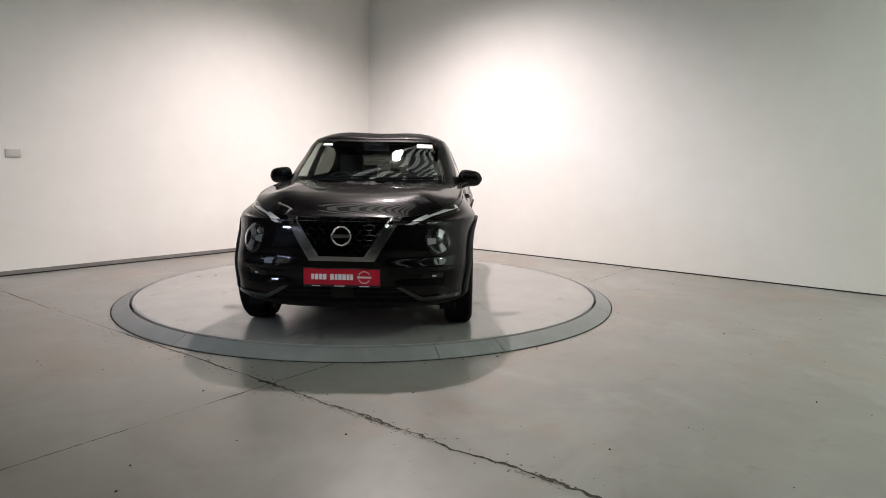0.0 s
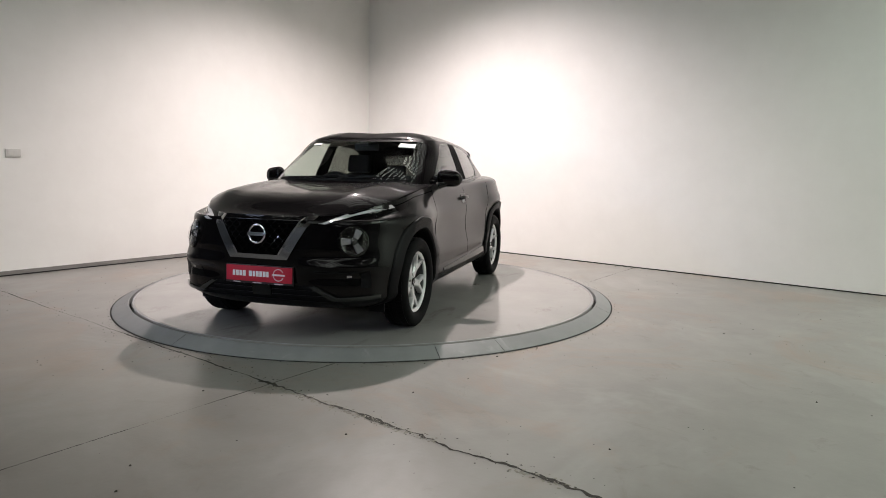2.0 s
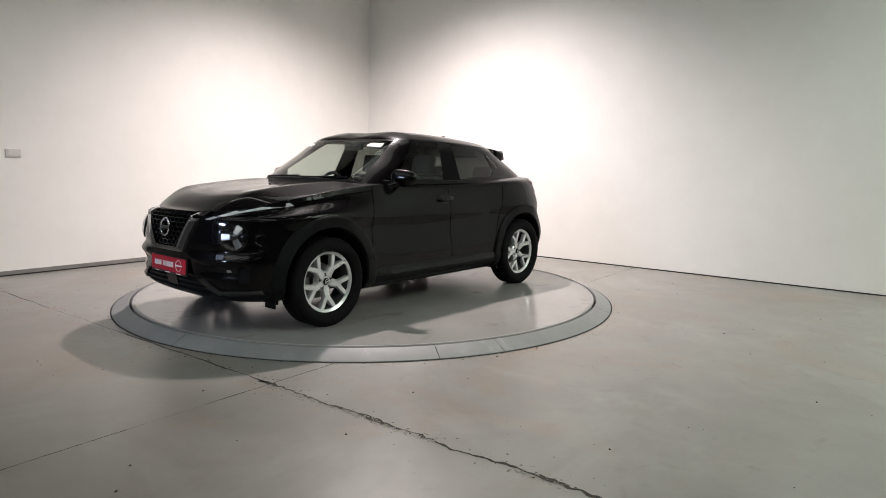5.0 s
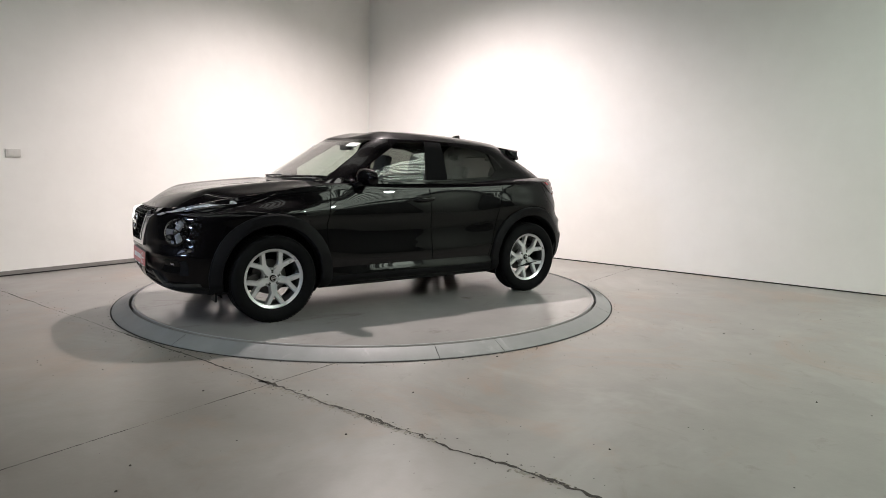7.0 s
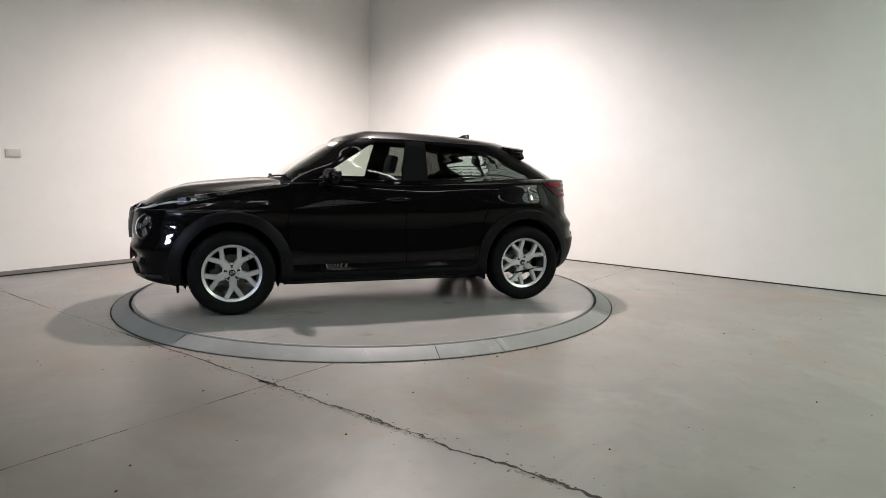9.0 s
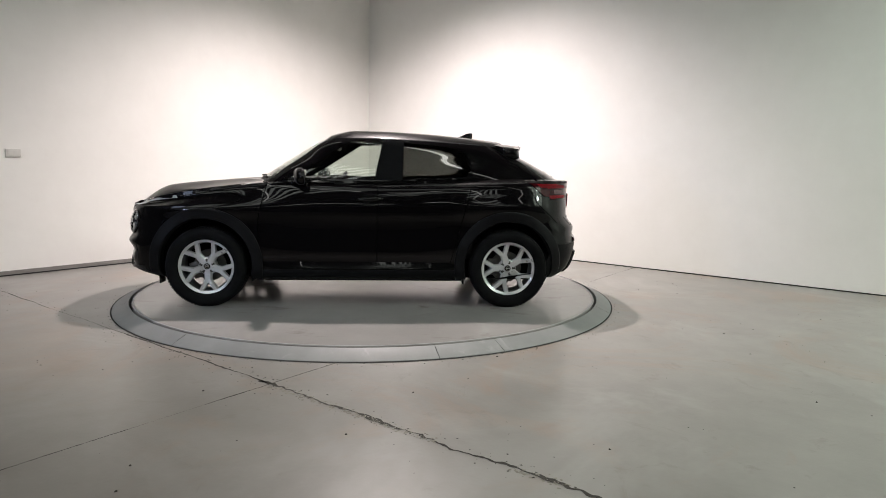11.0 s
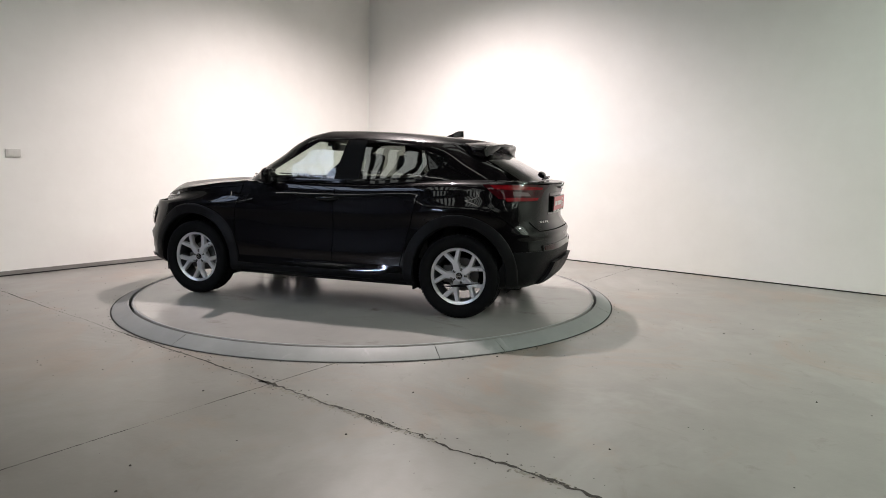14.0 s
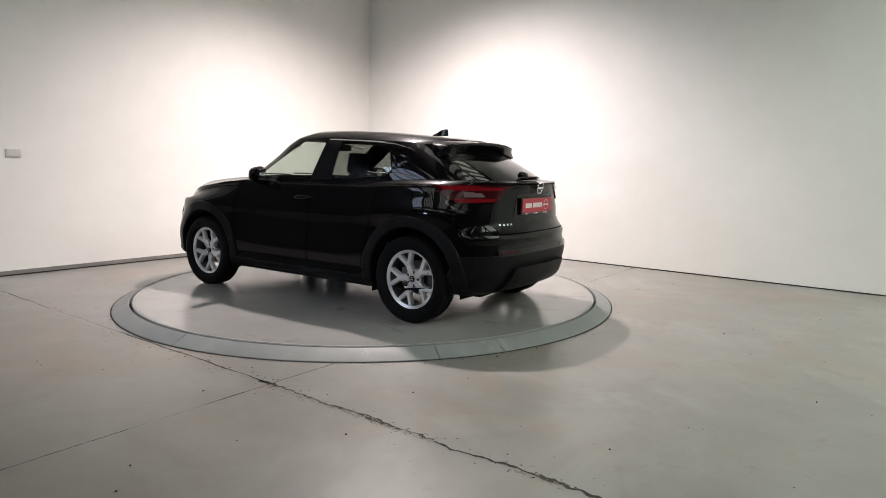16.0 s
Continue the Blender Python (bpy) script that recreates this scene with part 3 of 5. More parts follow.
def contour(k, level, n_nose=26, n_side=64, n_tail=24):
    zf, xf, xr, w, nf, nr, x1, x2 = level
    pts = []
    for i in range(n_nose):
        a = math.pi / 2 * i / n_nose
        x = x1 + (xf - x1) * math.cos(a) ** (2 / nf)
        pts.append((x, width_at(k, x, w) * math.sin(a) ** (2 / nf), zf(x)))
    for i in range(n_side + 1):
        x = x1 + (x2 - x1) * i / n_side
        pts.append((x, width_at(k, x, w), zf(x)))
    for i in range(1, n_tail + 1):
        a = math.pi / 2 * (1 - i / n_tail)
        x = x2 + (xr - x2) * math.cos(a) ** (2 / nr)
        pts.append((x, width_at(k, x, w) * math.sin(a) ** (2 / nr), zf(x)))
    return np.array(pts)


ring_rows = smooth_rows([contour(k, lv) for k, lv in enumerate(LEVELS)], 6)
# haunches swell over the wheels, the doors are drawn in between
for r in ring_rows:
    x, z = r[:, 0], r[:, 2]
    flank = np.clip((r[:, 1] - 0.62) / 0.14, 0, 1)
    rear_swell = 0.036 * np.exp(-((x + 1.28) / 0.40) ** 2 - ((z - 0.885) / 0.085) ** 2)
    front_swell = 0.022 * np.exp(-((x - 1.22) / 0.36) ** 2 - ((z - 0.87) / 0.085) ** 2)
    hollow = 0.013 * np.exp(-((x - 0.0) / 0.66) ** 4 - ((z - 0.66) / 0.13) ** 2)
    along = np.exp(-((x - 0.0) / 0.84) ** 4)
    kick = 0.012 * along * np.clip((0.55 - z) / 0.07, 0, 1) * np.clip((z - 0.25) / 0.05, 0, 1)
    kick = kick + 0.034 * along * np.clip((0.405 - z) / 0.07, 0, 1) * np.clip((z - 0.25) / 0.05, 0, 1)
    r[:, 1] += flank * (rear_swell + front_swell - hollow + kick)
    cheek = np.clip((r[:, 1] - 0.30) / 0.10, 0, 1) * np.clip((0.80 - r[:, 1]) / 0.10, 0, 1)
    nose = np.clip((x - 1.60) / 0.15, 0, 1) * cheek
    r[:, 0] += nose * (0.016 * np.exp(-((z - 0.545) / 0.030) ** 2) - 0.026 * np.exp(-((z - 0.475) / 0.040) ** 2) - 0.016 * np.exp(-((z - 0.612) / 0.030) ** 2))
    tail = np.clip((-1.60 - x) / 0.15, 0, 1) * np.clip((0.86 - r[:, 1]) / 0.10, 0, 1)
    r[:, 0] -= tail * (0.022 * np.exp(-((z - 0.70) / 0.035) ** 2) - 0.014 * np.exp(-((z - 0.80) / 0.05) ** 2))
top_line = ring_rows[-1]
SKIN = np.concatenate(ring_rows)


class Skin:
    """Looks up the body's surface: across the front or rear by (y, z), along the side by (x, z)."""
    def __init__(self, axis, pick, lo, hi):
        self.axis, self.lo, self.step = axis, lo, 0.004
        us = np.arange(lo, hi, self.step)
        other = 1 - axis
        vals, zs = [], []
        for r in ring_rows:
            p = pick(r)
            p = p[np.argsort(p[:, other], kind="stable")]
            vals.append(np.interp(us, p[:, other], p[:, axis]))
            zs.append(np.interp(us, p[:, other], p[:, 2]))
        self.vals, self.zs = np.array(vals), np.array(zs)

    def __call__(self, u, z):
        if self.axis == 0:
            u = abs(u)
        q = min(max((u - self.lo) / self.step, 0), self.vals.shape[1] - 1.001)
        i, f = int(q), q - int(q)
        v = self.vals[:, i] * (1 - f) + self.vals[:, i + 1] * f
        return float(np.interp(z, self.zs[:, i] * (1 - f) + self.zs[:, i + 1] * f, v))


front_x = Skin(0, lambda r: r[:40], 0.0, 0.95)
rear_x = Skin(0, lambda r: r[-36:], 0.0, 0.95)
side_y = Skin(1, lambda r: r, -2.02, 2.10)

car = new("car")
tagged(car, "shiny black compact crossover car with silver alloy wheels", "car")


def near_arch(p):
    for cx in (WHEEL_X, -WHEEL_X):
        if (p.x - cx) ** 2 + (p.z - ARCH_Z) ** 2 < 0.450 ** 2 and abs(p.y) > 0.45:
            return True
    return False


def inside(poly, u, v):
    """True within a convex polygon."""
    s = 0
    for (a, b), (c, e) in zip(poly, poly[1:] + poly[:1]):
        q = (c - a) * (v - b) - (e - b) * (u - a)
        if abs(q) < 1e-9:
            continue
        if s and (q > 0) != (s > 0):
            return False
        s = q
    return True


def cut_out(bm, poly, axis, keep):
    """Cuts a convex polygon (in x, z for axis 1, in y, z for axis 0) out of a surface, where keep(face centre) holds; returns what was cut out."""
    other = 1 - axis
    us, vs = [p[0] for p in poly], [p[1] for p in poly]

    def close(f):
        c = f.calc_center_median()
        return keep(c) and min(us) - 0.12 < c[other] < max(us) + 0.12 and min(vs) - 0.12 < c.z < max(vs) + 0.12

    for (a, b), (c, e) in zip(poly, poly[1:] + poly[:1]):
        faces = [f for f in bm.faces if close(f)]
        geom = faces + list({x for f in faces for x in f.edges}) + list({v for f in faces for v in f.verts})
        at, way = [0.0, 0.0, b], [0.0, 0.0, e - b]
        at[other], way[other] = a, c - a
        across = [0.0, 0.0, 0.0]
        across[axis] = 1.0
        bmesh.ops.bisect_plane(bm, geom=geom, dist=1e-5, plane_co=at, plane_no=Vector(way).cross(Vector(across)).normalized())
    took = [f for f in bm.faces if keep(f.calc_center_median()) and inside(poly, f.calc_center_median()[other], f.calc_center_median().z)]
    made = bmesh.new()
    seen = {}
    for f in took:
        for v in f.verts:
            if v not in seen:
                seen[v] = made.verts.new(v.co)
        made.faces.new([seen[v] for v in f.verts])
    bmesh.ops.delete(bm, geom=took, context="FACES")
    return made


def mirrored(bm):
    """The same bmesh on the car's other flank."""
    out = bm.copy()
    for v in out.verts:
        v.co.y = -v.co.y
    return out


body_bm = bmesh.new()
# inward ledge that closes the shoulder under the cabin
ledge = top_line.copy()
ledge[:, 1] *= 0.86
ledge[:, 0] = np.where(ledge[:, 0] < -1.6, ledge[:, 0] + 0.10, ledge[:, 0])
ledge[:, 2] += np.where(ledge[:, 0] > 0.85, -0.03, 0.012)
inner = ledge.copy()
inner[:, 1] = 0.0
for flip in (False, True):
    grid_mesh(body_bm, ring_rows, flip)
    grid_mesh(body_bm, [top_line, ledge, inner], flip)
bmesh.ops.remove_doubles(body_bm, verts=body_bm.verts, dist=0.0008)
bmesh.ops.delete(body_bm, geom=[f for f in body_bm.faces if near_arch(f.calc_center_median())], context="FACES")

FRONT_DOOR = [(0.86, 0.40), (0.87, 0.75), (0.80, 1.2), (-0.150, 1.2), (-0.150, 0.40)]
REAR_DOOR = [(-0.158, 0.40), (-0.158, 1.2), (-0.98, 1.2), (-0.86, 0.62), (-0.80, 0.40)]
doors = []
for poly in (FRONT_DOOR, REAR_DOOR):
    for s in (1, -1):
        doors.append(cut_out(body_bm, poly, 1, lambda c, s=s: c.y * s > 0.70))
body = part("body", body_bm, M_PAINT, car, "glossy black pearl body shell", 40)
door_obs = [part("door", b, M_PAINT, car, "glossy black door", 40) for b in doors]

# bonnet
ZC = curve((0.80, 1.098), (1.0, 1.094), (1.38, 1.074), (1.67, 1.044), (1.88, 0.994), (2.0, 0.944), (2.075, 0.888))
lvT = LEVELS[-1]
rows = []
for j in range(41):
    v = (j / 40) ** 0.85
    row = []
    for i in range(61):
        q = -1 + 2 * i / 60
        aq = abs(q)
        xf = lvT[6] + (lvT[1] - lvT[6]) * max(1 - (aq * 0.994) ** lvT[4], 0) ** (1 / lvT[4])
        x0 = 0.80
        x = x0 + v * (xf - x0) if aq < 0.9999 else x0 + v * (lvT[6] - x0)
        w = width_at(9, x, lvT[3]) * 0.994
        y = q * w
        e = Z_TOP(x)
        fade = 1 - max((v - 0.80) / 0.20, 0) ** 2.2
        crown = (ZC(x) - e) * (1 - aq ** 3.2) * fade
        ridge = 0.020 * bump_at(aq, 0.66, 0.13) * min(1, (1 - v) * 5) * min(1, v * 4 + 0.3)
        dip = -0.012 * bump_at(aq, 0.0, 0.38) * min(1, (1 - v) * 3)
        row.append((x, y, e + crown + ridge + dip + 0.004))
    rows.append(row)
bm = bmesh.new()
grid_mesh(bm, rows)
bonnet = part("bonnet", bm, M_PAINT, car, "sculpted black bonnet with two ridges", 50)

# ---------- greenhouse ----------
GREEN = [
    # z at front, mid, rear; nose, tail, half width, nose n, tail n, nose start, tail start
    (1.085, 0.99, -1.94, 0.800, 3.2, 3.0, 0.30, -1.2),
    (1.20, 0.825, -1.80, 0.762, 3.3, 3.0, 0.20, -1.1),
    (1.32, 0.63, -1.62, 0.712, 3.4, 3.0, 0.08, -1.0),
    (1.42, 0.46, -1.45, 0.668, 4.0, 3.0, 0.0, -0.9),
    (1.480, 0.335, -1.36, 0.628, 4.6, 3.0, -0.05, -0.85),
]
TAPER = curve((-2.0, 0.90), (-1.4, 0.90), (-0.9, 0.955), (-0.3, 0.995), (0.3, 1.0), (1.0, 0.985))


def cabin_ring(z, xf, xr, w, nf, nr, x1, x2):
    pts = []
    for i in range(30):
        a = math.pi / 2 * i / 30
        x = x1 + (xf - x1) * math.cos(a) ** (2 / nf)
        pts.append((x, TAPER(x) * w * math.sin(a) ** (2 / nf), z))
    for i in range(41):
        x = x1 + (x2 - x1) * i / 40
        pts.append((x, TAPER(x) * w, z))
    for i in range(1, 27):
        a = math.pi / 2 * (1 - i / 26)
        x = x2 + (xr - x2) * math.cos(a) ** (2 / nr)
        pts.append((x, TAPER(x) * w * math.sin(a) ** (2 / nr), z))
    return np.array(pts)


cabin_rows = smooth_rows([cabin_ring(*g) for g in GREEN], 6)
# the roof falls away towards the rear
DROP = curve((-1.9, 0.075), (-1.4, 0.060), (-1.0, 0.038), (-0.5, 0.012), (-0.1, 0.0), (1.0, 0.0))
for r in cabin_rows:
    for p in r:
        p[2] -= DROP(p[0]) * max(p[2] - 1.085, 0) / 0.39
CABIN = np.concatenate(cabin_rows)
cabin_bm = bmesh.new()
for flip in (False, True):
    grid_mesh(cabin_bm, cabin_rows, flip)
# roof: from the top ring to the crown
rim = cabin_rows[-1]
for flip in (False, True):
    rows = []
    for q in (1.0, 0.985, 0.96, 0.92, 0.86, 0.76, 0.62, 0.45, 0.25, 0.0):
        row = []
        for p in rim:
            xm = min(max(p[0], -1.30), 0.27)
            x = xm + (p[0] - xm) * (0.25 + 0.75 * q)
            y = p[1] * q
            lift = 0.086 * (1 - q ** 4.5) * (1 - 0.25 * bump_at(x, -1.4, 0.5))
            endf = min(1.0, max(0.0, (0.36 - x) / 0.26)) ** 0.75
            row.append((x, y, p[2] + lift * (0.12 + 0.88 * endf) - 0.016 * bump_at(y, 0, 0.24)))
        rows.append(row)
    grid_mesh(cabin_bm, rows, flip)
bmesh.ops.remove_doubles(cabin_bm, verts=cabin_bm.verts, dist=0.0008)

DOOR_GLASS = [(0.60, 1.128), (0.08, 1.452), (-0.195, 1.458), (-0.125, 1.120)]
REAR_GLASS = [(-0.375, 1.122), (-0.385, 1.446), (-0.74, 1.420), (-0.925, 1.372), (-0.990, 1.205), (-0.93, 1.150)]
WIND = [(0.665, 1.108), (0.560, 1.462), (-0.560, 1.462), (-0.665, 1.108)]
BACK = [(0.60, 1.135), (0.50, 1.345), (-0.50, 1.345), (-0.60, 1.135)]
panes = []
for s in (1, -1):
    flank = lambda c, s=s: c.y * s > 0.42 and c.x < 0.75
    panes.append(("door_glass", cut_out(cabin_bm, DOOR_GLASS, 1, flank), M_GLASS, "clear front door window"))
    panes.append(("rear_door_glass", cut_out(cabin_bm, REAR_GLASS, 1, flank), M_PRIVACY, "dark privacy rear door window"))
panes.append(("windscreen", cut_out(cabin_bm, WIND, 0, lambda c: c.x > 0.2), M_GLASS, "sloping clear windscreen"))
panes.append(("rear_window", cut_out(cabin_bm, BACK, 0, lambda c: c.x < -1.3), M_DARK_GLASS, "dark sloping rear window"))
cabin = part("roof", cabin_bm, M_PAINT, car, "glossy black roof and pillars", 40)
glass_obs = {}
for name, b, mat, label in panes:
    ob = part(name, b, mat, car, label, 60)
    ob.visible_shadow = False
    glass_obs.setdefault(name, []).append(ob)



class Sheet:
    """Surface lookup on the cabin."""
    def __init__(self, axis, keep):
        pts = CABIN[keep(CABIN)]
        self.axis, self.val = axis, pts[:, axis]
        self.uv = pts[:, [1 - axis, 2]]

    def __call__(self, u, z):
        d = (self.uv[:, 0] - (abs(u) if self.axis == 0 else u)) ** 2 + (self.uv[:, 1] - z) ** 2
        i = np.argsort(d)[:5]
        w = 1 / (d[i] + 1e-5)
        return float((self.val[i] * w).sum() / w.sum())


wind_x = Sheet(0, lambda p: p[:, 0] > 0.25)
back_x = Sheet(0, lambda p: p[:, 0] < -1.2)
flank_y = Sheet(1, lambda p: p[:, 1] > 0.35)


# ---------- patches that lie on the body ----------
def quad_patch(bm, corners, place, nu=10, nv=6, thick=0.006):
    """A pad over a four-cornered field (u, v) laid on a surface by place(u, v, lift)."""
    a, b, c, e = [np.array(p, float) for p in corners]
    tops, lows = [], []
    for j in range(nv + 1):
        q = j / nv
        r1, r2 = [], []
        for i in range(nu + 1):
            p = (a + (b - a) * i / nu) * (1 - q) + (e + (c - e) * i / nu) * q
            r1.append(bm.verts.new(place(p[0], p[1], thick)))
            r2.append(bm.verts.new(place(p[0], p[1], -0.004)))
        tops.append(r1)
        lows.append(r2)
    for j in range(nv):
        for i in range(nu):
            bm.faces.new((tops[j][i], tops[j][i + 1], tops[j + 1][i + 1], tops[j + 1][i]))
    rim = [(tops[0][i], lows[0][i]) for i in range(nu + 1)] + [(tops[j][nu], lows[j][nu]) for j in range(1, nv + 1)]
    rim += [(tops[nv][i], lows[nv][i]) for i in range(nu - 1, -1, -1)] + [(tops[j][0], lows[j][0]) for j in range(nv - 1, 0, -1)]
    for (p, q), (r, s) in zip(rim, rim[1:] + rim[:1]):
        bm.faces.new((p, r, s, q))


def on_front(y, z, lift):
    return (front_x(y, z) + lift, y, z)


def on_rear(y, z, lift):
    return (rear_x(y, z) - lift, y, z)


def on_side(s):
    return lambda x, z, lift: (x, s * (side_y(x, z) + lift), z)


def on_flank(s):
    return lambda x, z, lift: (x, s * (flank_y(x, z) + lift), z)


def on_wind(y, z, lift):
    return (wind_x(y, z) + lift * 0.5, y, z + lift * 0.87)


def on_back(y, z, lift):
    return (back_x(y, z) - lift * 0.6, y, z + lift * 0.8)


def patch(name, quads, place, mat, parent, label="", thick=0.006, nu=10, nv=6, smooth=35):
    bm = bmesh.new()
    for q in quads:
        quad_patch(bm, q, place, nu, nv, thick)
    return part(name, bm, mat, parent, label, smooth)


def strip(name, pts, half, place, mat, parent, label="", thick=0.0015):
    """A narrow band along (u, v) points on a surface."""
    bm = bmesh.new()
    dense = []
    for p, q in zip(pts, pts[1:]):
        n = max(2, int(math.dist(p, q) / 0.04))
        dense += [(p[0] + (q[0] - p[0]) * i / n, p[1] + (q[1] - p[1]) * i / n) for i in range(n)]
    dense.append(pts[-1])
    last = None
    for i, p in enumerate(dense):
        a, b = dense[max(i - 1, 0)], dense[min(i + 1, len(dense) - 1)]
        d = math.dist(a, b)
        nx, ny = -(b[1] - a[1]) / d, (b[0] - a[0]) / d
        row = [bm.verts.new(place(p[0] + nx * half * s, p[1] + ny * half * s, th)) for s, th in ((-1, -0.003), (-0.8, thick), (0.8, thick), (1, -0.003))]
        if last:
            for k in range(3):
                bm.faces.new((last[k], row[k], row[k + 1], last[k + 1]))
        last = row
    return part(name, bm, mat, parent, label, 50)


def both(quads):
    return quads, [[(-u, v) for u, v in q] for q in quads]


# ---------- front end ----------
grille = patch("grille", [[(-0.185, 0.615), (0.185, 0.615), (0.36, 0.878), (-0.36, 0.878)]], on_front, M_SEAM, car, "black honeycomb grille", 0.003, 20, 12)
bm = bmesh.new()
hx, hz = 0.062, 0.034
for j in range(-1, 10):
    for i in range(-7, 8):
        y, z = i * hx + (hx / 2 if j % 2 else 0), 0.615 + j * hz
        lim = 0.185 + (z - 0.615) / 0.263 * 0.165
        if abs(y) > lim - 0.01 or not 0.62 < z < 0.87:
            continue
        ring_pts = [on_front(y + 0.031 * math.cos(k * math.pi / 3), z + 0.021 * math.sin(k * math.pi / 3), 0.009) for k in range(6)]
        tube(bm, ring_pts, 0.0032, 4, True)
part("honeycomb", bm, M_GLOSS, grille, "gloss black honeycomb mesh")
chrome = patch("chrome_surround", [
    [(-0.405, 0.892), (-0.335, 0.886), (-0.165, 0.622), (-0.225, 0.590)],
    [(0.335, 0.886), (0.405, 0.892), (0.225, 0.590), (0.165, 0.622)],
    [(-0.225, 0.590), (0.225, 0.590), (0.165, 0.622), (-0.165, 0.622)]], on_front, M_SATIN, car, "satin chrome V-shaped grille surround", 0.022, 8, 4)
for quad in ([(-0.335, 0.886), (-0.322, 0.884), (-0.158, 0.628), (-0.168, 0.620)], [(0.322, 0.884), (0.335, 0.886), (0.168, 0.620), (0.158, 0.628)]):
    patch("chrome_edge", [quad], on_front, M_CHROME, chrome, "", 0.026, 3, 10)


def badge(place, y, z, r, parent):
    bm = bmesh.new()
    pts = [place(y + r * math.cos(k * math.pi / 16), z + r * math.sin(k * math.pi / 16), 0.03) for k in range(32)]
    tube(bm, pts, r * 0.13, 8, True)
    ob = part("badge", bm, M_CHROME, parent, "round chrome ring badge with a bar", 60)
    patch("badge_bar", [[(y - r * 1.15, z - r * 0.2), (y + r * 1.15, z - r * 0.2), (y + r * 1.15, z + r * 0.2), (y - r * 1.15, z + r * 0.2)]], place, M_CHROME, ob, "", 0.036, 4, 2)
    return ob


badge(on_front, 0.0, 0.762, 0.062, car)

for s in (1, -1):
    def m(q, s=s):
        return [(u * s, v) for u, v in (q if s > 0 else q[::-1])]
    lamp_bar = patch("daylight_lamp", [m([(0.425, 0.842), (0.475, 0.838), (0.60, 0.888), (0.56, 0.902)]), m([(0.475, 0.862), (0.60, 0.888), (0.785, 0.935), (0.765, 0.957)])],
                     on_front, M_DRL, car, "slim frosted daylight running lamp", 0.008, 10, 3)
    patch("lamp_surround", [m([(0.47, 0.830), (0.62, 0.868), (0.80, 0.915), (0.785, 0.933)])], on_front, M_GLOSS, lamp_bar, "", 0.006, 10, 3)
    # round headlamp
    cy, cz, r = 0.648 * s, 0.722, 0.103
    e = 0.05
    slope_y = (front_x(cy + e, cz) - front_x(cy - e, cz)) / (2 * e)
    slope_z = (front_x(cy, cz + e) - front_x(cy, cz - e)) / (2 * e)
    nrm = Vector((1, -slope_y, -slope_z)).normalized()
    c = Vector(on_front(cy, cz, 0.0))
    frm = Matrix.Translation(c - nrm * 0.010) @ nrm.to_track_quat("Z", "Y").to_matrix().to_4x4()
    bm = bmesh.new()
    lathe(bm, [(0.0, 0.004), (0.03, 0.005), (0.085, 0.010), (0.098, 0.018), (0.108, 0.012), (0.112, -0.03)], 40, frm)
    head = part("headlamp", bm, M_GLOSS, car, "round headlamp with a three-armed chrome insert", 40)
    bm = bmesh.new()
    for k in range(3):
        a = radians(60 + 120 * k) if s > 0 else radians(120 + 120 * k)
        arm = frm @ pose(0, 0, 0, 0, 0, math.degrees(a))
        vs = [bm.verts.new(arm @ Vector(p)) for p in ((0.024, -0.017, 0.024), (0.024, 0.017, 0.024), (0.086, 0.024, 0.018), (0.086, -0.024, 0.018))]
        ws = [bm.verts.new(arm @ Vector(p)) for p in ((0.018, -0.022, 0.006), (0.018, 0.022, 0.006), (0.092, 0.029, 0.008), (0.092, -0.029, 0.008))]
        bm.faces.new(vs)
        for i in range(4):
            bm.faces.new((vs[i], ws[i], ws[(i + 1) % 4], vs[(i + 1) % 4]))
    part("lamp_insert", bm, M_CLEAR_LENS, head, "silver three-armed insert")
    bm = bmesh.new()
    lathe(bm, [(0.0, 0.034), (0.014, 0.031), (0.024, 0.022), (0.028, 0.01)], 24, frm)
    part("projector", bm, M_LENS_GLASS, head, "dark projector lens", 60)
    bm = bmesh.new()
    lathe(bm, [(0.0, 0.046), (0.05, 0.042), (0.09, 0.028), (0.102, 0.014)], 36, frm)
    cover = part("lens_cover", bm, M_COVER, head, "clear domed lens cover", 60)
    cover.visible_shadow = False
    # fog lamp and corner blade
    patch("fog_lamp", [m([(0.615, 0.472), (0.645, 0.472), (0.645, 0.488), (0.615, 0.488)])], on_front, M_CLEAR_LENS, car, "small fog lamp", 0.006, 4, 3)
    patch("bumper_blade", [m([(0.375, 0.405), (0.405, 0.41), (0.555, 0.333), (0.535, 0.305)]), m([(0.535, 0.305), (0.80, 0.318), (0.80, 0.345), (0.555, 0.333)])],
          on_front, M_BLADE, car, "gloss dark angled bumper blade, greyed for its reflection", 0.026, 8, 3)
    patch("bumper_corner", [m([(0.56, 0.228), (0.80, 0.235), (0.80, 0.318), (0.54, 0.305)])], on_front, M_CLAD, car, "black plastic bumper corner", 0.008, 8, 4)
    patch("fog_pocket", [m([(0.50, 0.425), (0.69, 0.415), (0.69, 0.515), (0.56, 0.510)])], on_front, M_GLOSS, car, "gloss black fog lamp pocket", 0.003, 8, 5)
    patch("side_vent", [m([(0.70, 0.40), (0.755, 0.40), (0.755, 0.52), (0.70, 0.50)])], on_front, M_CLAD, car, "black plastic vent", 0.004, 4, 4)

intake = patch("lower_intake", [[(-0.53, 0.30), (0.53, 0.30), (0.37, 0.412), (-0.37, 0.412)]], on_front, M_LINER, car, "black lower air intake", 0.004, 14, 5)
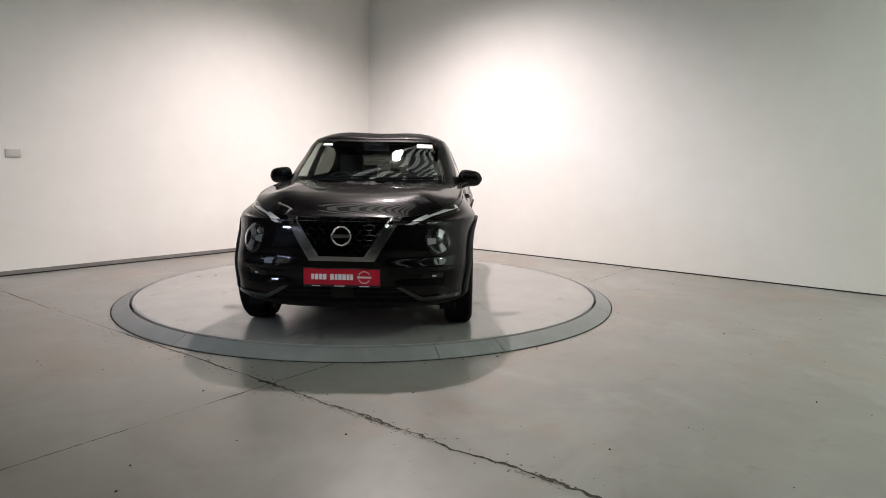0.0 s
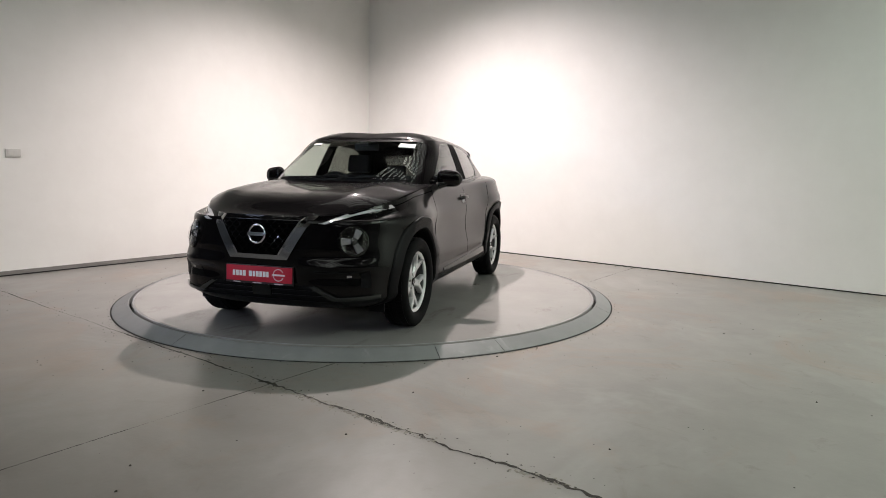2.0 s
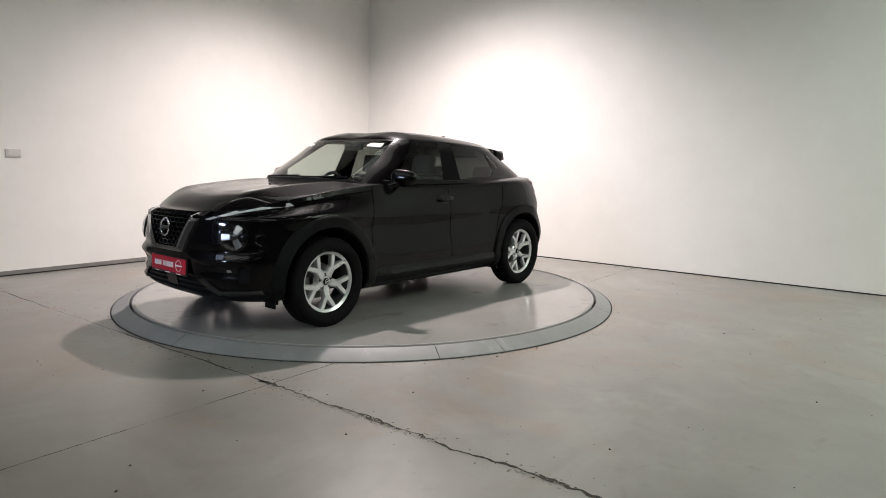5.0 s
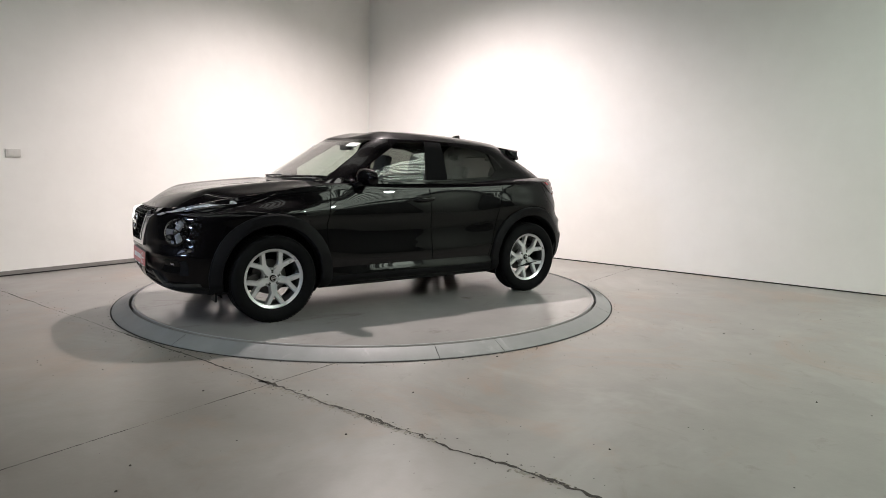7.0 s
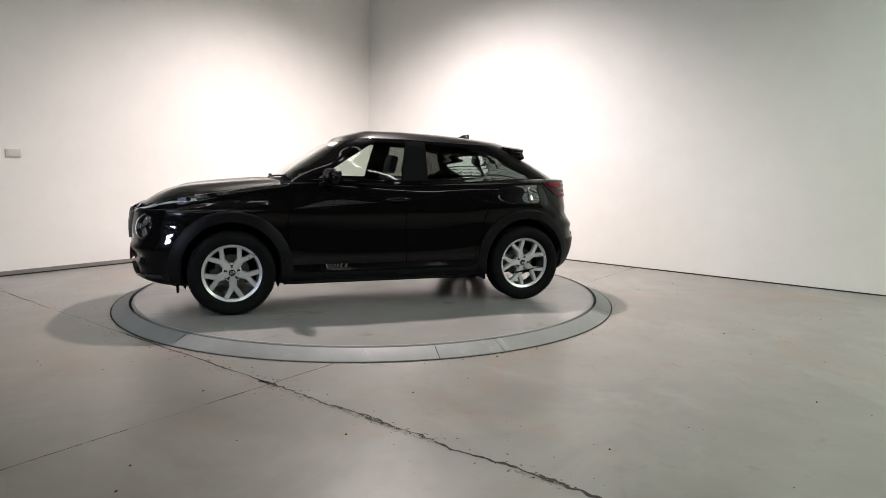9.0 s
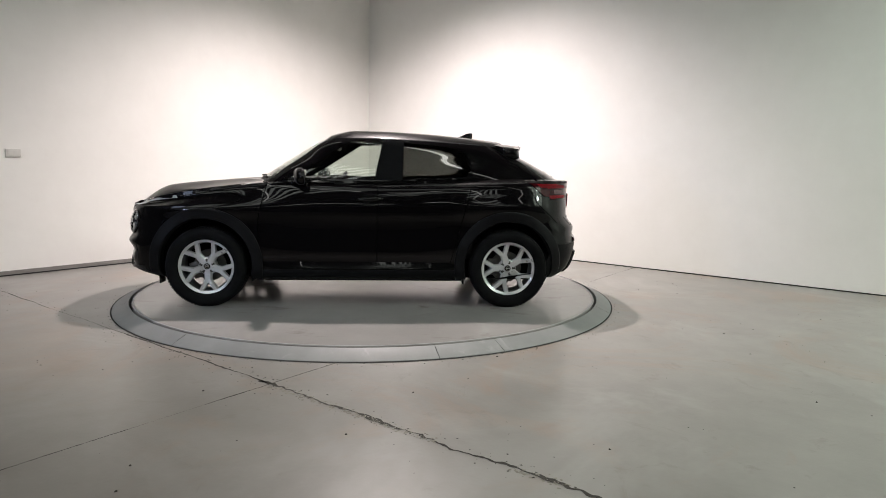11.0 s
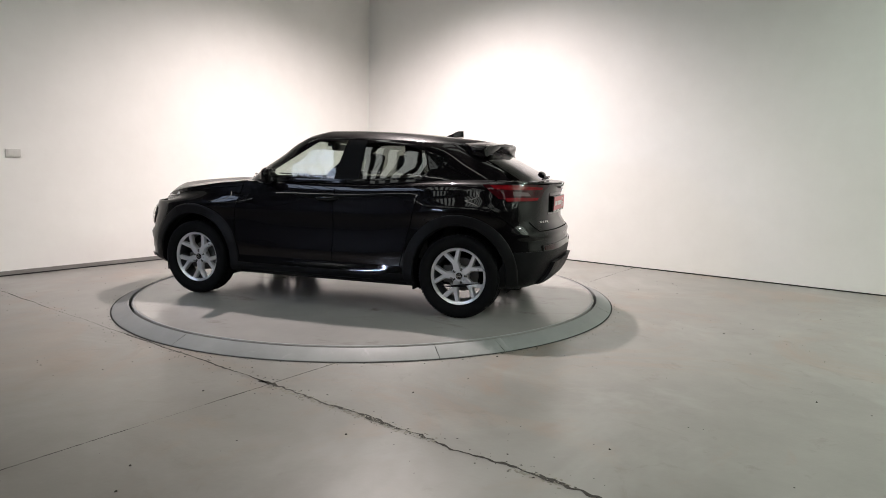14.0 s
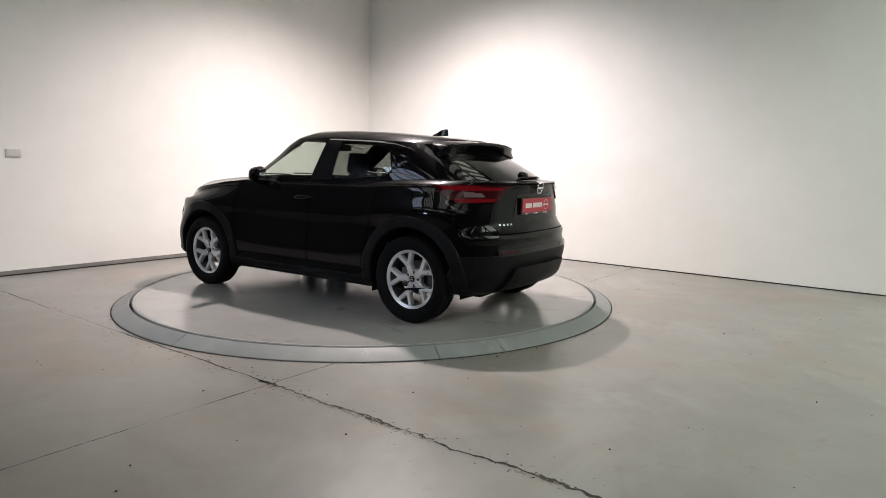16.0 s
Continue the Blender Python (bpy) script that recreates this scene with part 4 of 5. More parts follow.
for z in (0.335, 0.372):
    w = 0.53 - (z - 0.30) / 0.112 * 0.16 - 0.02
    patch("intake_slat", [[(-w, z - 0.008), (w, z - 0.008), (w, z + 0.006), (-w, z + 0.006)]], on_front, M_CLAD, intake, "", 0.012, 14, 2)
patch("sensor_box", [[(-0.075, 0.325), (0.075, 0.325), (0.075, 0.405), (-0.075, 0.405)]], on_front, M_GLOSS, intake, "", 0.018, 4, 3)
patch("front_lip", [[(-0.62, 0.232), (0.62, 0.232), (0.55, 0.298), (-0.55, 0.298)]], on_front, M_CLAD, car, "black plastic front lip", 0.014, 20, 5)


def plate(x, z0, z1, sign, label, lean=0.0):
    """A plate with bars for its print. sign: 1 faces forward, -1 backward."""
    base = slab(-0.006, 0.006, -0.268, 0.268, z0 - 0.016, z1 + 0.006, 0.003)
    ob = part("number_plate_holder", base, M_BLACK_PRINT, car, "black plate holder")
    ob.matrix_local = Matrix.Translation((x, 0, 0)) @ Matrix.Translation((0, 0, z0)) @ pose(0, 0, 0, 0, lean, 0 if sign > 0 else 180) @ Matrix.Translation((0, 0, -z0))
    part("plate_face", slab(0.007, 0.010, -0.262, 0.262, z0, z1), M_RED_PLATE, ob, label)
    mid, h = (z0 + z1) / 2, z1 - z0
    # first word, second word as bars
    x0 = -0.21
    for w in (0.019, 0.024, 0.022, 0.022, -0.014, 0.026, 0.018, 0.022, 0.023, 0.020, 0.018):
        if w > 0:
            part("print_bar", slab(0.0095, 0.0112, x0, x0 + w, mid - 0.019, mid + 0.019), M_WHITE_PRINT, ob)
        x0 += abs(w) + 0.006
    bm = bmesh.new()
    tube(bm, [(0.0108, 0.155 + 0.040 * math.cos(k * math.pi / 14), mid + 0.040 * math.sin(k * math.pi / 14)) for k in range(28) if k not in (0, 1, 13, 14, 15, 27)], 0.0026, 4)
    part("print_ring", bm, M_WHITE_PRINT, ob, "white printed ring")
    bm = bmesh.new()
    box(bm, 0.010, 0.0112, 0.105, 0.205, mid - 0.006, mid + 0.006)
    part("print_ring_bar", bm, M_WHITE_PRINT, ob)
    for a, b in ((-0.205, -0.15), (-0.05, 0.02), (0.12, 0.19)):
        part("small_print_bar", slab(0.0055, 0.0072, a, b, z0 - 0.012, z0 - 0.006), M_WHITE_PRINT, ob)
    return ob


plate(2.138, 0.425, 0.533, 1, "red dealer plate with white print bars", -3)

# ---------- rear end ----------
patch("rear_bumper_cladding", [[(-0.86, 0.25), (0.86, 0.25), (0.86, 0.565), (-0.86, 0.565)]], on_rear, M_CLAD, car, "black plastic rear bumper", 0.010, 36, 10)
diffuser = patch("rear_diffuser", [[(-0.50, 0.265), (0.50, 0.265), (0.42, 0.455), (-0.42, 0.455)]], on_rear, M_CLAD, car, "dark grey rear diffuser", 0.045, 16, 6)
patch("bumper_recess", [[(-0.60, 0.560), (0.60, 0.560), (0.60, 0.610), (-0.60, 0.610)]], on_rear, M_GLOSS, car, "dark slot across the bumper", 0.012, 24, 3)
for s in (1, -1):
    def m(q, s=s):
        return [(u * s, v) for u, v in (q if s > 0 else q[::-1])]
    patch("rear_reflector", [m([(0.36, 0.572), (0.58, 0.572), (0.58, 0.600), (0.36, 0.600)])], on_rear, M_DARK_RED, car, "slim dark red reflector", 0.016, 8, 2)
    lamp = patch("tail_lamp", [m([(0.44, 1.05), (0.80, 1.05), (0.80, 1.105), (0.34, 1.100)]), m([(0.52, 0.970), (0.80, 0.965), (0.80, 1.05), (0.44, 1.05)])],
                 on_rear, M_DARK_RED, car, "wrap-round smoked red tail lamp", 0.010, 14, 5)
    patch("lamp_light_bar", [m([(0.48, 1.060), (0.80, 1.062), (0.80, 1.098), (0.46, 1.080)]), m([(0.55, 0.976), (0.80, 0.972), (0.80, 1.000), (0.53, 0.998)])], on_rear, M_RED_LENS, lamp, "bright red light bar", 0.013, 12, 3)
    patch("lamp_clear", [m([(0.62, 1.012), (0.72, 1.012), (0.73, 1.046), (0.64, 1.042)])], on_rear, M_BOWL, lamp, "clear indicator insert", 0.013, 6, 3)
    sq = [(-1.50, 1.105), (-1.86, 1.105), (-1.80, 0.965), (-1.63, 0.995)]
    lamp = patch("tail_lamp_side", [sq], on_side(s), M_DARK_RED, car, "smoked red tail lamp end", 0.008, 10, 5)
    patch("lamp_light_bar", [[(-1.56, 1.098), (-1.84, 1.100), (-1.84, 1.070), (-1.60, 1.068)]], on_side(s), M_RED_LENS, lamp, "bright red light bar", 0.011, 8, 3)
    patch("lamp_clear", [[(-1.73, 1.050), (-1.80, 1.050), (-1.79, 1.012), (-1.74, 1.012)]], on_side(s), M_BOWL, lamp, "clear indicator insert", 0.011, 6, 3)
strip("tailgate_gap", [(-0.66, 0.80), (-0.60, 0.725), (0.60, 0.725), (0.66, 0.80)], 0.004, on_rear, M_SEAM, car)
strip("tailgate_gap", [(-0.72, 1.108), (0.72, 1.108)], 0.004, on_rear, M_SEAM, car)
patch("plate_recess", [[(-0.34, 0.850), (0.34, 0.850), (0.30, 1.030), (-0.30, 1.030)]], on_rear, M_GLOSS, car, "", 0.003, 10, 5)
plate(-1.972, 0.880, 0.995, -1, "red dealer plate with white print bars", 2)
badge(on_rear, -0.0, 1.078, 0.045, car)
bm = bmesh.new()
for i in range(4):
    y0 = 0.52 - i * 0.042
    quad_patch(bm, [(y0, 0.788), (y0 - 0.022, 0.788), (y0 - 0.022, 0.803), (y0, 0.803)], on_rear, 1, 1, 0.006)
part("name_bar", bm, M_SATIN, car, "small satin chrome name bar")

# spoiler
bm = bmesh.new()
rows = []
for i in range(25):
    q = -1 + i / 12
    aq = abs(q)
    y = 0.535 * q
    zt = 1.460 - 0.046 * aq ** 3
    xt = -1.515 + 0.085 * aq ** 3
    x0 = -1.17 - 0.11 * aq ** 4
    top = [(x0, y, zt + 0.014), (-1.33, y, zt + 0.006), (-1.42, y, zt - 0.004), (xt, y, zt - 0.014)]
    low = [(xt + 0.004, y, zt - 0.034), (-1.45, y, zt - 0.066 - 0.02 * (aq > 0.55)), (-1.385, y, zt - 0.105)]
    rows.append(top + low + [(x0, y, zt - 0.09)])
vs = [[bm.verts.new(p) for p in r] for r in rows]
for a, b in zip(vs, vs[1:]):
    for k in range(8):
        j = (k + 1) % 8
        bm.faces.new((a[k], b[k], b[j], a[j]))
# rounded ends
for ring, s in ((vs[0][::-1], -1), (vs[-1], 1)):
    mid = sum((v.co for v in ring), Vector()) / 8
    inner = [bm.verts.new(v.co.lerp(mid, 0.45) + Vector((0, s * 0.022, 0))) for v in ring]
    tip = bm.verts.new(mid + Vector((0, s * 0.030, 0.004)))
    for k in range(8):
        j = (k + 1) % 8
        bm.faces.new((ring[j], ring[k], inner[k], inner[j]))
        bm.faces.new((inner[j], inner[k], tip))
bmesh.ops.recalc_face_normals(bm, faces=bm.faces[:])
spoiler = part("roof_spoiler", bm, M_PAINT, car, "gloss black roof spoiler", 35)
for s in (1, -1):
    bm = bmesh.new()
    side_a = [bm.verts.new((x, s * 0.475, z)) for x, z in ((-1.05, 1.430), (-1.455, 1.424), (-1.440, 1.370), (-1.39, 1.335), (-1.05, 1.30))]
    side_b = [bm.verts.new((x, s * 0.525, z)) for x, z in ((-1.05, 1.430), (-1.44, 1.416), (-1.425, 1.360), (-1.38, 1.330), (-1.05, 1.30))]
    bm.faces.new(side_a)
    bm.faces.new(side_b[::-1])
    for i in range(5):
        j = (i + 1) % 5
        bm.faces.new((side_a[i], side_b[i], side_b[j], side_a[j]))
    part("spoiler_fin", bm, M_GLOSS, spoiler, "", 30)
part("brake_light", slab(-1.508, -1.495, -0.16, 0.16, 1.436, 1.450, 0.003), M_DARK_RED, spoiler, "high-level dark red brake light")
# rear wiper
bm = bmesh.new()
bmesh.ops.create_uvsphere(bm, u_segments=20, v_segments=12, radius=1.0, matrix=Matrix.Translation(on_back(-0.07, 1.175, 0.014)) @ pose(0, 0, 0, 0, -30, 0) @ Matrix.Diagonal((0.036, 0.070, 0.022, 1)))
wiper = part("rear_wiper", bm, M_GLOSS, car, "black rear wiper with a rounded cap", 60)
bm = bmesh.new()
tube(bm, [on_back(0.10, 1.150, 0.012), on_back(-0.1, 1.152, 0.012), on_back(-0.30, 1.150, 0.012)], 0.008, 6)
part("wiper_blade", bm, M_CLAD, wiper, "", 50)

# aerial
bm = bmesh.new()
rows = []
for x, h, w in ((-0.90, 0.002, 0.006), (-0.945, 0.016, 0.022), (-0.985, 0.036, 0.026), (-1.01, 0.046, 0.022), (-1.05, 0.050, 0.018), (-1.062, 0.047, 0.012), (-1.05, 0.002, 0.026)):
    rows.append([bm.verts.new((x, -w, 1.515)), bm.verts.new((x, -w * 0.35, 1.525 + h)), bm.verts.new((x, w * 0.35, 1.525 + h)), bm.verts.new((x, w, 1.515))])
for a, b in zip(rows, rows[1:]):
    for k in range(3):
        bm.faces.new((a[k], b[k], b[k + 1], a[k + 1]))
part("aerial_fin", bm, M_GLOSS, car, "black shark-fin aerial", 40)

# ---------- flanks ----------
for s in (1, -1):
    strip("door_gap", [(0.86, 0.40), (0.87, 0.75), (0.80, 1.07)], 0.0035, on_side(s), M_SEAM, car)
    strip("door_gap", [(-0.154, 0.40), (-0.154, 1.075)], 0.0035, on_side(s), M_SEAM, car)
    strip("door_gap", [(-0.80, 0.40), (-0.86, 0.62), (-0.98, 1.08)], 0.0035, on_side(s), M_SEAM, car)
    strip("wing_gap", [(0.80, 1.035), (1.25, 1.0), (1.6, 0.94)], 0.003, on_side(s), M_SEAM, car)
    strip("bumper_gap", [(-1.50, 1.06), (-1.56, 0.93), (-1.76, 0.76)], 0.003, on_side(s), M_SEAM, car)
    sill = patch("sill_cladding", [[(-0.93, 0.258), (0.90, 0.258), (0.90, 0.333), (-0.93, 0.333)]], on_side(s), M_CLAD, car, "black plastic sill cladding", 0.006, 40, 5)
    patch("sill_strip", [[(-0.86, 0.337), (0.66, 0.337), (0.66, 0.362), (-0.80, 0.394)]], on_side(s), M_GLOSS, car, "gloss black lower door strip", 0.006, 30, 4)
    # wheel arches
    for cx in (WHEEL_X, -WHEEL_X):
        bm = bmesh.new()
        last = None
        for i in range(45):
            a = radians(-18 + 216 * i / 44)
            wide = 0.488 if cx > 0 else 0.484
            row = []
            for r, lift in ((0.392, -0.09), (0.392, 0.004), (0.402, 0.018), (wide - 0.012, 0.020), (wide, 0.012), (wide + 0.002, -0.012)):
                x, z = cx + r * math.cos(a), ARCH_Z + r * math.sin(a)
                y = side_y(x, max(z, 0.24))
                row.append(bm.verts.new((x, s * (y + lift), max(z, 0.235))))
            if last:
                for k in range(5):
                    bm.faces.new((last[k], row[k], row[k + 1], last[k + 1]))
            last = row
        part("wheel_arch", bm, M_CLAD, car, "black plastic wheel arch trim", 35)
        bm = bmesh.new()
        last = None
        for i in range(25):
            a = radians(-25 + 230 * i / 24)
            x, z = cx + 0.404 * math.cos(a), ARCH_Z + 0.404 * math.sin(a)
            row = [bm.verts.new((x, s * 0.50, z)), bm.verts.new((x, s * min(0.91, side_y(x, max(z, 0.24)) - 0.015), z))]
            if last:
                bm.faces.new((last[0], row[0], row[1], last[1]))
            last = row
        centre = bm.verts.new((cx, s * 0.50, ARCH_Z - 0.1))
        bm.verts.ensure_lookup_table()
        inner_row = [v for v in bm.verts if v is not centre and abs(abs(v.co.y) - 0.50) < 1e-6]
        for p, q in zip(inner_row, inner_row[1:]):
            bm.faces.new((p, q, centre))
        part("arch_liner", bm, M_LINER, car)
    # handles
    for hx, hz in ((-0.085, 0.948),):
        bm = bmesh.new()
        y0 = side_y(hx, hz)
        n = 12
        rings = []
        for i in range(n + 1):
            q = -1 + 2 * i / n
            out = 0.040 * (1 - q ** 4)
            th = 0.019 * (1 - 0.5 * q * q)
            c = Vector((hx + q * 0.118, s * (y0 + out - 0.004), hz - 0.004 * q))
            rings.append([bm.verts.new(c + Vector((0, s * 0.010 * math.cos(k * math.pi / 4), th * math.sin(k * math.pi / 4)))) for k in range(8)])
        for a, b in zip(rings, rings[1:]):
            for k in range(8):
                bm.faces.new((a[k], b[k], b[(k + 1) % 8], a[(k + 1) % 8]))
        part("door_handle", bm, M_GLOSS, car, "black pull door handle", 60)
        patch("handle_cup", [[(hx - 0.05, hz - 0.052), (hx + 0.05, hz - 0.052), (hx + 0.07, hz + 0.036), (hx - 0.07, hz + 0.036)]], on_side(s), M_GLOSS, car, "", 0.002, 4, 3)
    # window trims: pillar covers and rear quarter trim with the hidden handle
    patch("pillar_cover", [[(-0.130, 1.108), (-0.372, 1.110), (-0.382, 1.458), (-0.200, 1.464)]], on_flank(s), M_LINER, car, "matte black centre pillar", 0.004, 4, 10)
    patch("quarter_trim", [[(-1.000, 1.212), (-1.125, 1.240), (-1.150, 1.305), (-0.950, 1.368)]], on_flank(s), M_GLOSS, car, "gloss black quarter trim with hidden handle", 0.004, 6, 6)
    strip("window_seal", [(0.66, 1.112), (-0.13, 1.108), (-0.36, 1.112), (-0.93, 1.140), (-1.000, 1.200)], 0.007, on_flank(s), M_GLOSS, car, "", 0.006)
    # door mirror
    bm = bmesh.new()
    rows = []
    for i in range(13):
        q = i / 12
        y = 0.770 + 0.218 * q
        f = (1 - (2 * q - 1) ** 4 * 0.92)
        hh, dd = 0.084 * f ** 0.6 * (1 - 0.22 * q), 0.075 * f ** 0.6 * (1 - 0.30 * q)
        zc = 1.142 - 0.01 * q
        xc = 0.515 - 0.05 * q
        ring_pts = []
        for k in range(16):
            a = 2 * math.pi * k / 16
            ca, sa = math.cos(a), math.sin(a)
            xx = dd * (abs(ca) ** 0.7) * (1 if ca > 0 else -0.45)
            ring_pts.append(bm.verts.new((xc + xx, s * y, zc + hh * (abs(sa) ** 0.8) * (1 if sa > 0 else -1))))
        rows.append(ring_pts)
    for a, b in zip(rows, rows[1:]):
        for k in range(16):
            bm.faces.new((a[k], b[k], b[(k + 1) % 16], a[(k + 1) % 16]))
    bm.faces.new(rows[0])
    bm.faces.new(rows[-1][::-1])
    mirror = part("door_mirror", bm, M_PAINT, car, "gloss black door mirror", 50)
    bm = bmesh.new()
    tube(bm, [(0.60, s * 0.735, 1.045), (0.56, s * 0.80, 1.075), (0.525, s * 0.85, 1.095)], 0.032, 10)
    part("mirror_foot", bm, M_GLOSS, mirror, "", 50)
    bm = bmesh.new()
    box(bm, 0.462, 0.470, s * 0.80, s * 0.955, 1.085, 1.195, 0.004)
    part("mirror_glass", bm, M_CHROME, mirror, "mirror glass")
    # mud flaps
    part("mud_flap", slab(-0.925, -0.91, s * 0.70, s * 0.86, 0.205, 0.30, 0.004), M_CLAD, car, "black mud flap")
    part("air_deflector", slab(1.735, 1.75, s * 0.66, s * 0.78, 0.185, 0.26, 0.004), M_CLAD, car, "black air deflector flap")
patch("fuel_flap", [[(-1.30, 0.93), (-1.14, 0.93), (-1.14, 1.06), (-1.30, 1.06)]], on_side(-1), M_PAINT, car, "", 0.002, 4, 4)

# cowl, screen wipers and stickers
strip("cowl", [(-0.60, 1.095), (0.60, 1.095)], 0.030, on_wind, M_CLAD, car, "black scuttle panel below the windscreen", 0.006)
for a, b in (((-0.50, 1.118), (0.02, 1.132)), ((0.06, 1.118), (0.55, 1.130))):
    bm = bmesh.new()
    tube(bm, [on_wind(a[0] + (b[0] - a[0]) * k / 6, a[1] + (b[1] - a[1]) * k / 6, 0.014) for k in range(7)], 0.008, 6)
    part("screen_wiper", bm, M_CLAD, car, "black windscreen wiper")
patch("paper_sticker", [[(0.380, 1.408), (0.525, 1.402), (0.520, 1.434), (0.380, 1.438)]], on_wind, M_STICKER, car, "white paper sticker on the glass", 0.006, 6, 3)
patch("tax_sticker", [[(-0.50, 1.418), (-0.41, 1.420), (-0.41, 1.436), (-0.495, 1.434)]], on_wind, M_STICKER, car, "small pale sticker on the glass", 0.006, 4, 2)

# ---------- underbody ----------
bm = bmesh.new()
box(bm, -1.75, 1.75, -0.50, 0.50, 0.20, 0.42)
box(bm, -0.92, 0.90, -0.76, 0.76, 0.215, 0.40)
part("underbody", bm, M_LINER, car)


# ---------- wheels ----------
def build_wheel(parent):
    """A wheel whose axis is z, outer face up, at its centre."""
    bm = bmesh.new()
    # barrel and flange
    lathe(bm, [(0.213, 0.050), (0.216, 0.060), (0.236, 0.071), (0.241, 0.064), (0.234, 0.050), (0.222, 0.04)], 60)
    # hub pad
    lathe(bm, [(0.0, 0.040), (0.030, 0.040), (0.034, 0.034), (0.062, 0.034), (0.078, 0.022), (0.080, -0.02)], 40)
    rim = part("wheel", bm, M_ALLOY, parent, "silver five-spoke forked alloy wheel", 30)
    # Barrel apart, coloured dark for the shade behind the spokes.
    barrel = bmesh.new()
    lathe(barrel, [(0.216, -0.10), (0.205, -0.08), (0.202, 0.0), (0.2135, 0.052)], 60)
    part("barrel", barrel, M_BARREL, rim, "inner barrel, its shade put into the colour", 30)
    # five forked spokes
    for k in range(5):
        bm = bmesh.new()
        turn = pose(0, 0, 0, 0, 0, 72 * k)

        def arm(p, q, w0, w1, z0, z1, deep):
            p, q = Vector((*p, 0)), Vector((*q, 0))
            n = (q - p).normalized().cross(Vector((0, 0, 1)))
            top = [p + n * w0 + Vector((0, 0, z0)), p - n * w0 + Vector((0, 0, z0)), q - n * w1 + Vector((0, 0, z1)), q + n * w1 + Vector((0, 0, z1))]
            low = [p + n * w0 * 1.45 + Vector((0, 0, z0 - 0.012)), p - n * w0 * 1.45 + Vector((0, 0, z0 - 0.012)), q - n * w1 * 1.45 + Vector((0, 0, z1 - 0.012)), q + n * w1 * 1.45 + Vector((0, 0, z1 - 0.012))]
            bot = [v - Vector((0, 0, deep)) for v in low]
            a, b, c = ([bm.verts.new(turn @ v) for v in g] for g in (top, low, bot))
            bm.faces.new(a)
            bm.faces.new(c[::-1])
            for g, h in ((a, b), (b, c)):
                for i in range(4):
                    j = (i + 1) % 4
                    bm.faces.new((g[i], h[i], h[j], g[j]))
        arm((0.045, 0.0), (0.134, 0.0), 0.023, 0.0205, 0.040, 0.050, 0.03)
        for s in (1, -1):
            arm((0.114, 0.003 * s), (0.219, 0.069 * s), 0.0150, 0.0135, 0.050, 0.058, 0.024)
        part("spoke", bm, M_ALLOY, rim, "", 30)
    bm = bmesh.new()
    prof = [(0.226, -0.095), (0.245, -0.108), (0.300, -0.112), (0.330, -0.098), (0.3425, -0.075), (0.345, 0.0), (0.3425, 0.072), (0.332, 0.092), (0.318, 0.100), (0.300, 0.106), (0.285, 0.104), (0.262, 0.100), (0.244, 0.086), (0.238, 0.068), (0.226, 0.05)]
    lathe(bm, prof, 72)
    # tread blocks at the shoulders
    for k in range(72):
        for z in (0.055, 0.0, -0.055):
            box(bm, 0.342, 0.3475, -0.0105, 0.0105, z - 0.021, z + 0.021, 0, pose(0, 0, 0, 0, 0, 5 * k + z * 30))
    part("tyre", bm, M_RUBBER, rim, "black road tyre", 35)
    bm = bmesh.new()
    lathe(bm, [(0.0, 0.052), (0.022, 0.050), (0.027, 0.044), (0.028, 0.036)], 24)
    part("hub_cap", bm, M_GLOSS, rim, "small dark hub cap", 50)
    bm = bmesh.new()
    tube(bm, [(0.016 * math.cos(a * math.pi / 8), 0.016 * math.sin(a * math.pi / 8), 0.051) for a in range(16)], 0.0026, 6, True)
    box(bm, -0.019, 0.019, -0.0035, 0.0035, 0.050, 0.0535)
    part("cap_ring", bm, M_CHROME, rim)
    for k in range(5):
        a = radians(72 * k + 36)
        bm = bmesh.new()
        lathe(bm, [(0.0, 0.0345), (0.0125, 0.0345), (0.013, 0.0352), (0.0, 0.0353)], 12, Matrix.Translation((0.054 * math.cos(a), 0.054 * math.sin(a), 0.0004)))
        part("nut_recess", bm, M_SEAM, rim)
        bm = bmesh.new()
        lathe(bm, [(0.0, 0.042), (0.008, 0.040), (0.009, 0.034)], 6, Matrix.Translation((0.054 * math.cos(a), 0.054 * math.sin(a), 0)))
        part("wheel_nut", bm, M_BRAKE, rim)
    bm = bmesh.new()
    lathe(bm, [(0.0, -0.03), (0.070, -0.03), (0.072, -0.055), (0.140, -0.055), (0.140, -0.075), (0.0, -0.075)], 40)
    part("brake_disc", bm, M_BRAKE, rim, "", 30)
    bm = bmesh.new()
    box(bm, 0.085, 0.165, -0.075, 0.075, -0.09, -0.035, 0.008)
    part("brake_caliper", bm, M_BRAKE, rim)
    return rim


def place_wheel(rim, x, s, tilt):
    rim.parent = car
    rim.matrix_local = Matrix.Translation((x, s * 0.800, 0.3465)) @ pose(0, 0, 0, -90 * s, 0, 0) @ pose(0, 0, 0, 0, 0, tilt)


first = build_wheel(car)
place_wheel(first, WHEEL_X, 1, 21)
for x, s, tilt in ((-WHEEL_X, 1, 0), (WHEEL_X, -1, 30), (-WHEEL_X, -1, 50)):
    place_wheel(copy_thing(first, Matrix.Identity(4)), x, s, tilt)


# ---------- cabin ----------
def cushion(bm, x0, x1, y0, y1, z0, z1, m=None, bevel=0.04):
    box(bm, x0, x1, y0, y1, z0, z1, bevel, m)


